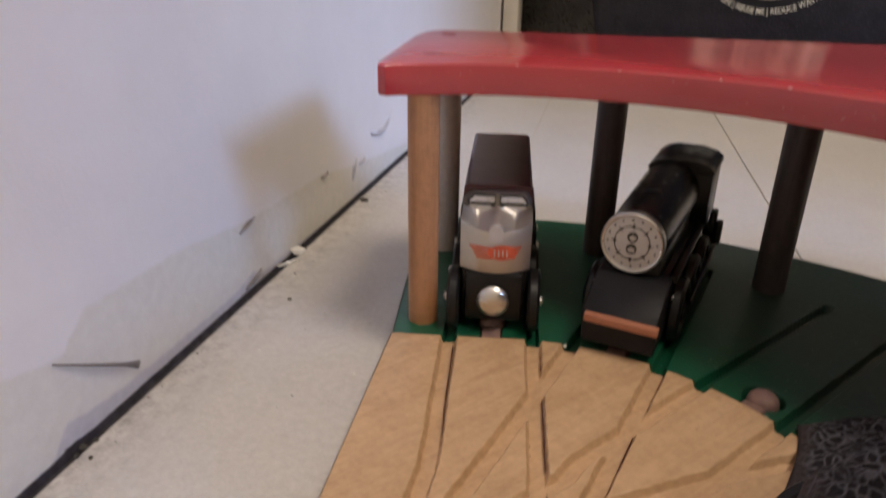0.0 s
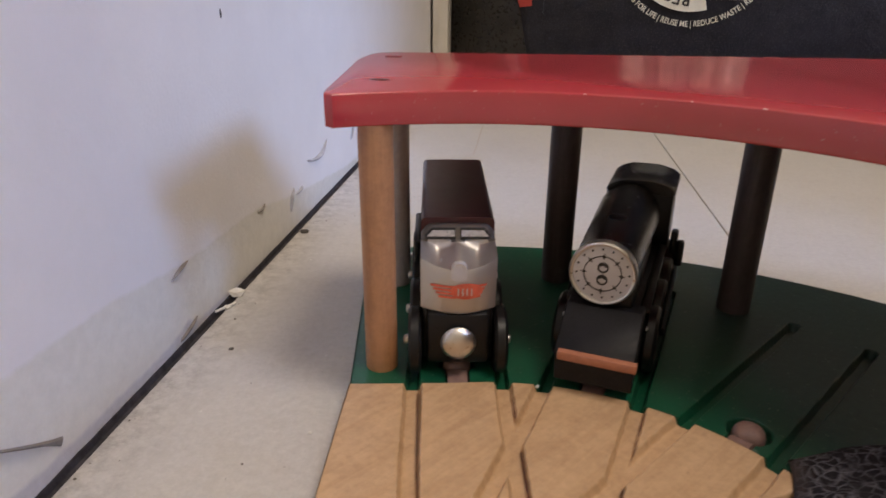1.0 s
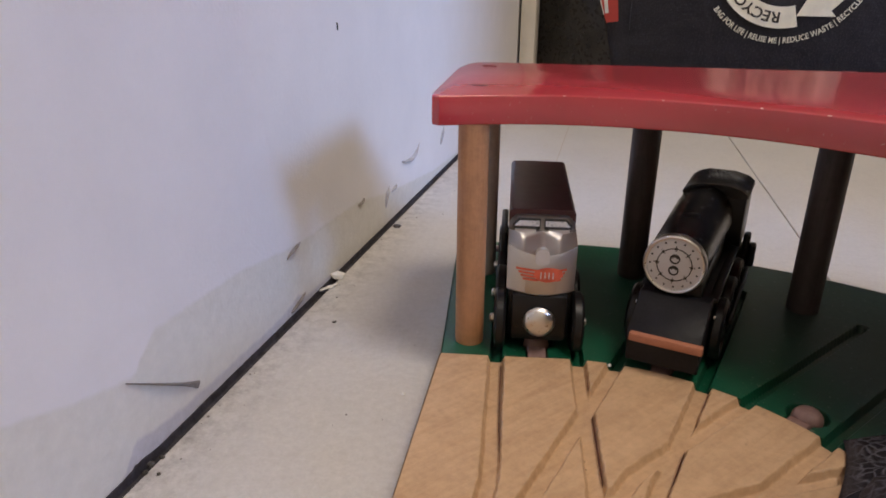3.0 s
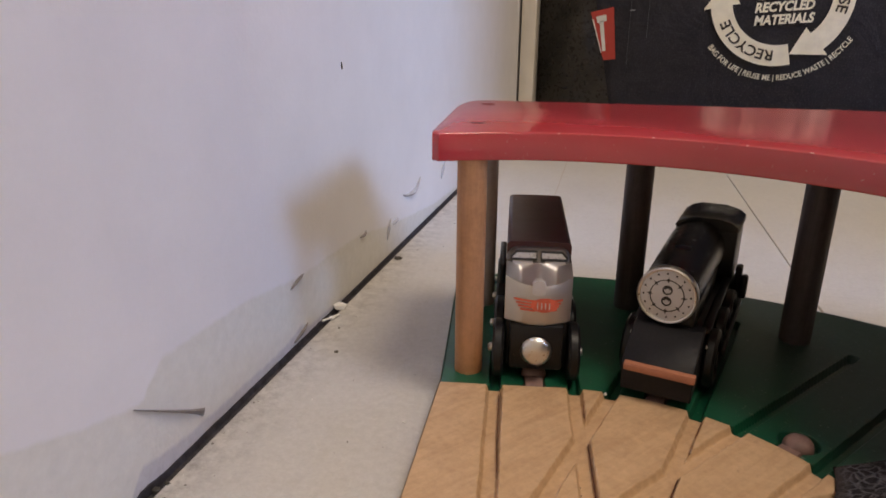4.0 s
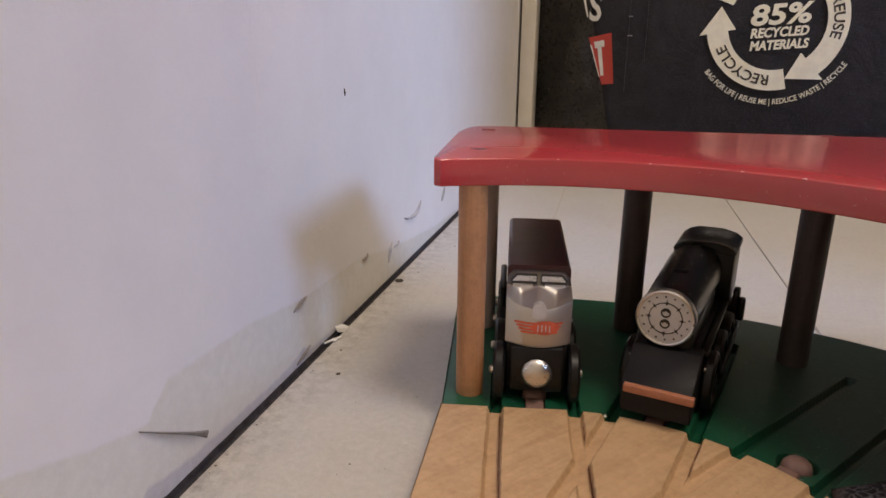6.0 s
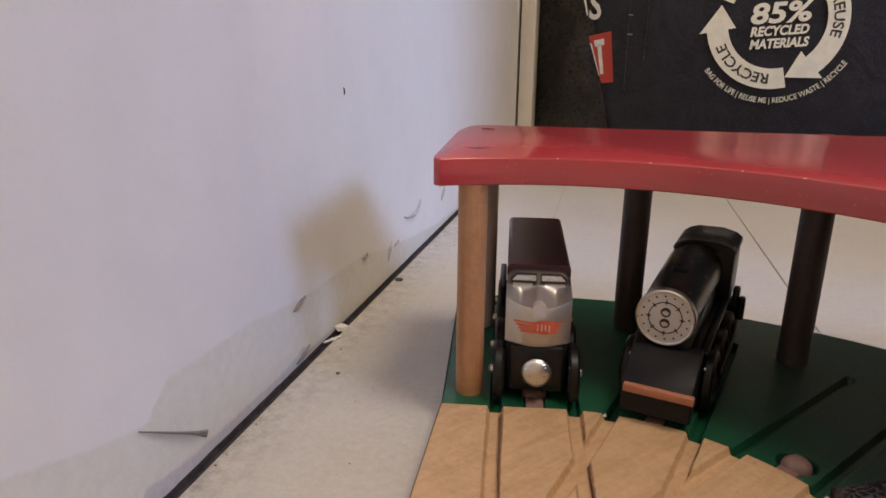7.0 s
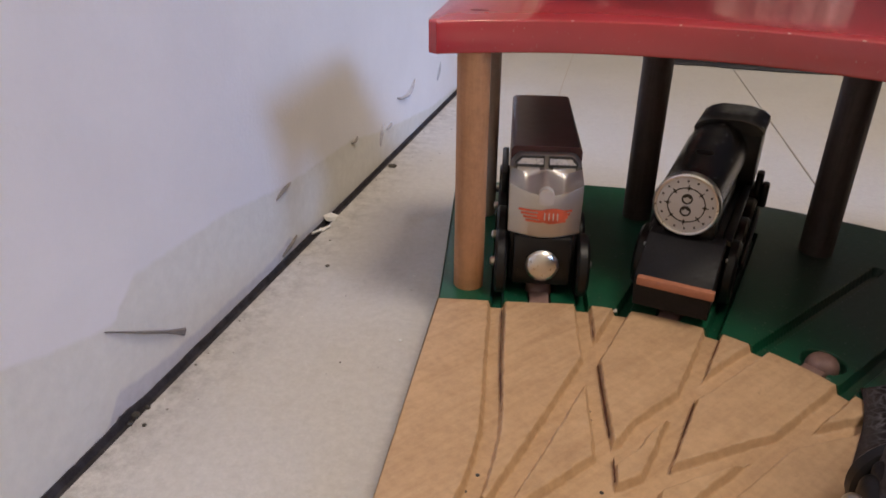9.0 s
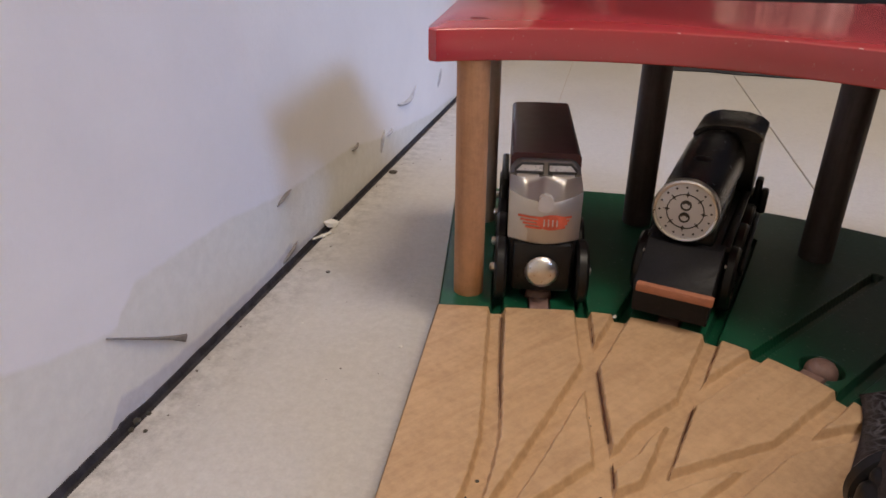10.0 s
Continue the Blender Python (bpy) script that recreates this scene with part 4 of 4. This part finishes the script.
bag_panel("front_panel", (0.004, -0.075), (0.46, 0.46), 0, 0, 70, 60, 0.0012, bag)
bag_panel("side_gusset", (-0.072, -0.080), (0.004, -0.075), 0.034, 0.0, 26, 70, 0.0065, bag, "shiny creased side of the bag")
bag_panel("side_gusset", (0.46, 0.46), (0.47, 0.47), 0.0, 0.115, 12, 40, 0.003, bag)
bag_panel("back_panel", (-0.062, -0.070), (0.47, 0.47), 0.035, 0.117, 40, 40, 0.002, bag)

g = np.zeros((24, 60, 3))
for i in range(24):
    for j in range(60):
        t, s = i / 23, j / 59
        x = 0.034 + 0.30 * s + 0.004 * t
        foot_y = -0.099 - 0.008 * float(smooth(np.array(s / 0.3)))
        g[i, j] = (x, foot_y * (1 - t) ** 1.4 - 0.0030 + 0.003 * noise.noise(Vector((x * 40, t * 3, 7))), 0.0162 + 0.026 * t + 0.003 * noise.noise(Vector((x * 30, t * 4, 2))) * t)
base = grid_mesh("base_fold", g, M_BAG, bag)
base.modifiers.new("thickness", "SOLIDIFY").thickness = 0.0008
tagged(base, "sagging base of the bag pushed forward on the floor")

# print on the front, in its own plane, tilted a little
PRINT = Matrix.Translation((0.1250, -0.0022, 0.1325)) @ pose(0, 0, 0, 90, 0, 0) @ pose(0, 0, 0, 0, 0, 4.5) @ Matrix.Scale(0.962, 4)
R_OUT, R_IN, R_TEXT = 0.0555, 0.0385, 0.0672


def letters(text, size, wide=0.0, extrude=0.00008, spacing=1.0, bold=0.0):
    """The outline of some text as a bmesh in the xy plane, centred in x, its foot at y = 0; wide: its width, if given."""
    cu = bpy.data.curves.new("text", "FONT")
    cu.body, cu.size, cu.align_x, cu.extrude, cu.resolution_u = text, size, "CENTER", extrude, 3
    cu.space_character, cu.offset = spacing, bold
    ob = bpy.data.objects.new("text", cu)
    scene.collection.objects.link(ob)
    me = bpy.data.meshes.new_from_object(ob.evaluated_get(bpy.context.evaluated_depsgraph_get()))
    bm = bmesh.new()
    bm.from_mesh(me)
    if wide:
        xs_ = [v.co.x for v in bm.verts]
        k = wide / (max(xs_) - min(xs_))
        mid_ = (max(xs_) + min(xs_)) / 2
        for v in bm.verts:
            v.co.x = (v.co.x - mid_) * k
    bpy.data.objects.remove(ob)
    bpy.data.curves.remove(cu)
    bpy.data.meshes.remove(me)
    return bm


def bend(bm, radius, middle, inward):
    """Bends a line of text round a circle; middle: degrees, where its centre goes; inward: heads to the centre (read anticlockwise)."""
    bmesh.ops.subdivide_edges(bm, edges=[e for e in bm.edges if e.calc_length() > 0.004], cuts=2)
    for v in bm.verts:
        if inward:
            a, r = radians(middle) + v.co.x / radius, radius - v.co.y
        else:
            a, r = radians(middle) - v.co.x / radius, radius + v.co.y
        v.co = Vector((r * math.cos(a), r * math.sin(a), v.co.z))
    return bm


def printed(name, bm, material, label="", lift=0.0):
    bm.transform(PRINT @ Matrix.Translation((0, 0, lift)))
    return part(name, bm, material, bag, label, smooth=False)


def ring_arrow(a0, a1, head):
    """A band of the ring from a0 clockwise to a1 degrees, ending in an arrow head that is head degrees long."""
    bm = bmesh.new()
    n = 26
    rows = []
    for k in range(n + 1):
        a = radians(a0 + (a1 - a0) * k / n)
        rows.append([bm.verts.new((r * math.cos(a), r * math.sin(a), 0.0001)) for r in (R_IN, R_OUT)])
    for p, q in zip(rows, rows[1:]):
        bm.faces.new((p[0], p[1], q[1], q[0]))
    mid = (R_IN + R_OUT) / 2
    a, b = radians(a1), radians(a1 - head)
    tri = [((R_OUT + 0.0062), a), (mid, b), ((R_IN - 0.0062), a)]
    bm.faces.new([bm.verts.new((r * math.cos(t), r * math.sin(t), 0.00012)) for r, t in tri])
    return bm


printed("ring_arrow", ring_arrow(-80, -174, 26), M_CREAM, "cream curved arrow")
printed("ring_arrow", ring_arrow(74, -52, 28), M_CREAM, "cream curved arrow")
printed("ring_arrow", ring_arrow(-205, -262, 24), M_CREAM, "cream curved arrow")
mid = R_IN + 0.0045
printed("ring_word", bend(letters("RECYCLE", 0.0118, bold=0.0002), mid, -127, False), M_INK, "dark word on the cream ring", 0.0003)
printed("ring_word", bend(letters("REUSE", 0.0118, bold=0.0002), mid, 2, False), M_INK, "dark word on the cream ring", 0.0003)
printed("round_text", bend(letters("BAG FOR LIFE | REUSE ME | REDUCE WASTE | RECYCLE", 0.0064, wide=R_TEXT * radians(113), bold=0.0001), R_TEXT, -90, True), M_CREAM, "small cream words round the ring")
for text, y, size, wide in (("85%", -0.0010, 0.0225, 0.047), ("RECYCLED", -0.0112, 0.0104, 0.045), ("MATERIALS", -0.0214, 0.0104, 0.0455)):
    bm = letters(text, size, wide, bold=size * (0.03 if size > 0.02 else 0.04))
    bm.transform(Matrix(((1, 0.16, 0, 0.002), (0, 1, 0, y), (0, 0, 1, 0), (0, 0, 0, 1))))
    printed("centre_text", bm, M_CREAM, "slanted cream words in the ring")

# red block with a pale bar, and pale strokes above it, beside the fold
bm = prism([(-0.0226, 0.1192), (-0.0040, 0.1236), (0.0006, 0.0818), (-0.0092, 0.0806)], 0.0, 0.0003)
bm.transform(Matrix.Translation((0, -0.0022, 0)) @ Matrix(((1, 0, 0, 0), (0, 0, -1, 0), (0, 1, 0, 0), (0, 0, 0, 1))))
part("red_mark", bm, M_TAGRED, bag, "red block printed beside the fold", smooth=False)
for o in ([(-0.0180, 0.1158), (-0.0097, 0.1176), (-0.0090, 0.1124), (-0.0165, 0.1106)], [(-0.0150, 0.1122), (-0.0117, 0.1128), (-0.0080, 0.0885), (-0.0107, 0.0880)],
          [(-0.0212, 0.1140), (-0.0195, 0.1128), (-0.0112, 0.0868), (-0.0118, 0.0868)], [(-0.0290, 0.150), (-0.0272, 0.150), (-0.0240, 0.136), (-0.0252, 0.136)]):
    bm = prism(o, 0.0, 0.0003)
    bm.transform(Matrix.Translation((0, -0.0026, 0)) @ Matrix(((1, 0, 0, 0), (0, 0, -1, 0), (0, 1, 0, 0), (0, 0, 0, 1))))
    part("pale_mark", bm, M_WHITE, bag, "pale printed stroke", smooth=False)

bm = letters("S", 0.031, 0.0098, bold=0.0007)
bm.transform(Matrix.Translation((-0.0185, -0.0026, 0.1335)) @ pose(0, 0, 0, 90, 0, 0))
part("pale_letter", bm, M_WHITE, bag, "pale printed letter by the fold", smooth=False)
# worn vertical crease in the front
for x, w, z0, z1, m in ((0.0100, 0.0005, 0.075, 0.165, M_CREASE), (0.0108, 0.0034, 0.1362, 0.1370, M_TAG), (0.0112, 0.0040, 0.1208, 0.1216, M_TAG), (0.0245, 0.0004, 0.10, 0.20, M_CREASE)):
    part("crease", box(x - w / 2, x + w / 2, -0.0024, -0.0016, z0, z1), m, bag, "worn pale crease")

# ---- the dark knitted cloth beside the track ----


def cloth():
    n = 120
    g = np.zeros((n, n, 3))
    for i in range(n):
        for j in range(n):
            s, t = j / (n - 1), i / (n - 1)
            y0 = 0.015 + 0.135 * t
            x = 0.0400 + 0.215 * s + 0.0175 * smooth(np.array((y0 - 0.095) / 0.058)) * (1 - s)
            y = 0.015 + 0.135 * t + 0.08 * s * t + 0.004 * math.sin(9 * s + 2)
            edge = min(1.0, s / 0.025, (1 - s) / 0.05, t / 0.06, (1 - t) / 0.06)
            near = 1 - float(smooth(np.array((y0 - 0.109) / 0.010)))
            # the tall rise past s = 0.30 is unseen, added to block light
            h = 0.0140 + 0.005 * smooth(np.array(s / 0.10)) + 0.115 * float(smooth(np.array((s - 0.30) / 0.35)))
            h += near * (0.017 * float(smooth(np.array(s / 0.012))) - 0.006 * float(smooth(np.array((s - 0.06) / 0.16))))
            # unseen mound, added to cast shade over the track's right side
            fold = float(smooth(np.array((x - 0.0600) / 0.007)) * smooth(np.array((y0 - 0.040) / 0.012)) * (1 - smooth(np.array((y0 - 0.1000) / 0.008))))
            h = max(h, 0.108 * fold)
            h += 0.003 * noise.noise(Vector((x * 60, y * 60, 1.0))) + 0.0012 * noise.noise(Vector((x * 200, y * 200, 4.0)))
            g[i, j] = (x, y, 0.0126 + (h - 0.0126) * math.sqrt(max(0.0, edge)) if s < 0.3 else h * math.sqrt(max(0.02, edge)))
    return g


c = grid_mesh("dark_cloth", cloth(), M_KNIT)
c.modifiers.new("thickness", "SOLIDIFY").thickness = 0.0012
tagged(c, "rumpled black knitted cloth lying over the track edge", "cloth")

# ---- small things on wall and floor ----
for x, y, r in ((-0.0062, 0.1342, 0.0004), (-0.0058, 0.1312, 0.0004), (-0.0056, 0.1262, 0.00035), (-0.0053, 0.1205, 0.00035), (-0.0030, 0.1092, 0.0005), (0.0021, 0.1013, 0.0005), (-0.0285, 0.1085, 0.0005), (-0.0302, 0.1035, 0.0004)):
    part("dent", lathe([(0, 0.00014), (r * 0.7, 0.00012), (r, 0)], 9, Matrix.Translation((x, y, TOP - 0.0024))), M_DIRT, fan, "dark speck in the wood")


def on_wall(y, z, out=0.0):
    return WALL_M @ Vector((out, y, z))


def flake(name, label, y0, z0, y1, z1, width, lift, material, sag=0.0, taper=0.3, grow=False):
    """A curled sliver of paint on the wall from (y0, z0) to (y1, z1), standing off by lift in its middle."""
    bm = bmesh.new()
    n = 10
    d = Vector((y1 - y0, z1 - z0))
    side = Vector((-d.y, d.x)).normalized()
    rows = []
    for k in range(n + 1):
        t = k / n
        w = width / 2 * (taper + (1 - taper) * math.sin(math.pi * min(1, 0.15 + 0.8 * t)))
        if grow:
            w = width / 2 * (0.12 + 0.25 * t + 0.6 * t ** 6)
        c = Vector((y0, z0)) + d * t + side * sag * 4 * t * (1 - t)
        o = 0.0004 + lift * math.sin(math.pi * t)
        row = [on_wall(*(c + side * s * w), e) for s, e in ((-1, 0.0001), (-0.6, o), (0.6, o * 1.2), (1, 0.0001))]
        rows.append([bm.verts.new(p) for p in row])
    for a, b in zip(rows, rows[1:]):
        for k in range(4):
            bm.faces.new((a[k], a[(k + 1) % 4], b[(k + 1) % 4], b[k]))
    bm.faces.new(rows[0])
    bm.faces.new(rows[-1])
    return tagged(part(name, bm, material), label, "paint flake", group="flakes on the wall")


M_SLIVER = painted("dirty_paint_sliver", (0.20, 0.18, 0.17), 0.7, 0.3, 300)
M_CURL = painted("grey_paint_curl", (0.40, 0.39, 0.41), 0.7, 0.2, 300)
flake("paint_sliver", "long dark sliver of paint sticking off the wall", 0.1187, 0.0253, 0.1468, 0.0076, 0.0026, 0.0012, M_SLIVER, 0.0, grow=True)
flake("paint_curl", "grey curl of peeling paint", 0.3390, 0.0262, 0.3700, 0.0290, 0.0016, 0.0016, M_CURL, -0.0035)
flake("paint_curl", "grey smudge of peeling paint", 0.4160, 0.0180, 0.4240, 0.0270, 0.0040, 0.0004, M_CURL)
flake("paint_curl", "small curl of peeling paint", 0.3120, 0.0090, 0.3180, 0.0190, 0.0014, 0.0010, M_CURL, 0.002)
flake("paint_curl", "small curl of peeling paint", 0.3210, 0.0150, 0.3290, 0.0165, 0.0012, 0.0010, M_CURL)
flake("paint_curl", "small dark curl of peeling paint", 0.2060, 0.0238, 0.2170, 0.0262, 0.0007, 0.0010, M_SLIVER, 0.0008)
flake("paint_curl", "small dark curl of peeling paint", 0.2755, 0.0222, 0.2830, 0.0232, 0.0007, 0.0008, M_SLIVER, -0.0006)
flake("paint_chip", "tiny black chip in the wall paint", 0.2616, 0.0992, 0.2612, 0.1022, 0.00042, 0.0002, M_DIRT)
flake("paint_curl", "dark crumbling plaster at the wall's foot", 0.2060, 0.0018, 0.2180, 0.0048, 0.0012, 0.0006, M_SLIVER)


def crumb(x, y, r, material, flat=0.5, label="crumb of grit on the floor", name="grit_crumb", seed=0):
    bm = bmesh.new()
    bmesh.ops.create_icosphere(bm, subdivisions=1, radius=r)
    rnd = random.Random(seed)
    for v in bm.verts:
        v.co *= 0.65 + 0.6 * rnd.random()
        v.co.z = max(v.co.z * flat, -r * flat * 0.5)
    low = min(v.co.z for v in bm.verts)
    bm.transform(Matrix.Translation((x, y, -low)))
    return tagged(part(name, bm, material, smooth=False), label, "debris", group="floor debris")


crumb(-0.1118, 0.2440, 0.0032, M_CHIP, 0.7, "white plaster chip on the floor by the wall", "plaster_chip", 3)
crumb(-0.1110, 0.2330, 0.0016, M_CHIP, 0.6, "small white plaster chip on the floor", "plaster_chip", 4)
bm = rod((-0.1140, 0.2290, 0.0006), (-0.1090, 0.2360, 0.0010), 0.0005, 8)
tagged(part("splinter", bm, M_CHIP), "pale splinter lying by the wall", "debris")
crumb(-0.1046, 0.3100, 0.0022, M_DIRT, 0.35, seed=5)
crumb(-0.0612, 0.1662, 0.0008, M_CHIP, 0.4, "tiny white plaster crumb on the floor", "plaster_chip", 9)
crumb(-0.0990, 0.2058, 0.0010, M_GREYDIRT, 0.35, seed=6)
for k, (x, y, r) in enumerate(((-0.1172, 0.1190, 0.0013), (-0.1166, 0.1225, 0.0009), (-0.1170, 0.1160, 0.0008), (-0.1135, 0.1165, 0.0007))):
    crumb(x, y, r, M_DIRT, 0.8, "dark crumb of plaster beside the wall", "plaster_crumb", 70 + k)
grit = random.Random(4)
for k in range(46):
    y = 0.07 + 0.33 * grit.random()
    x = WALL_X + 0.0477 * y + 0.005 + 0.05 * grit.random() ** 2.2
    crumb(x, y, 0.00018 + 0.0003 * grit.random() ** 2, M_GREYDIRT if grit.random() < 0.75 else M_CHIP, 0.5, seed=20 + k)
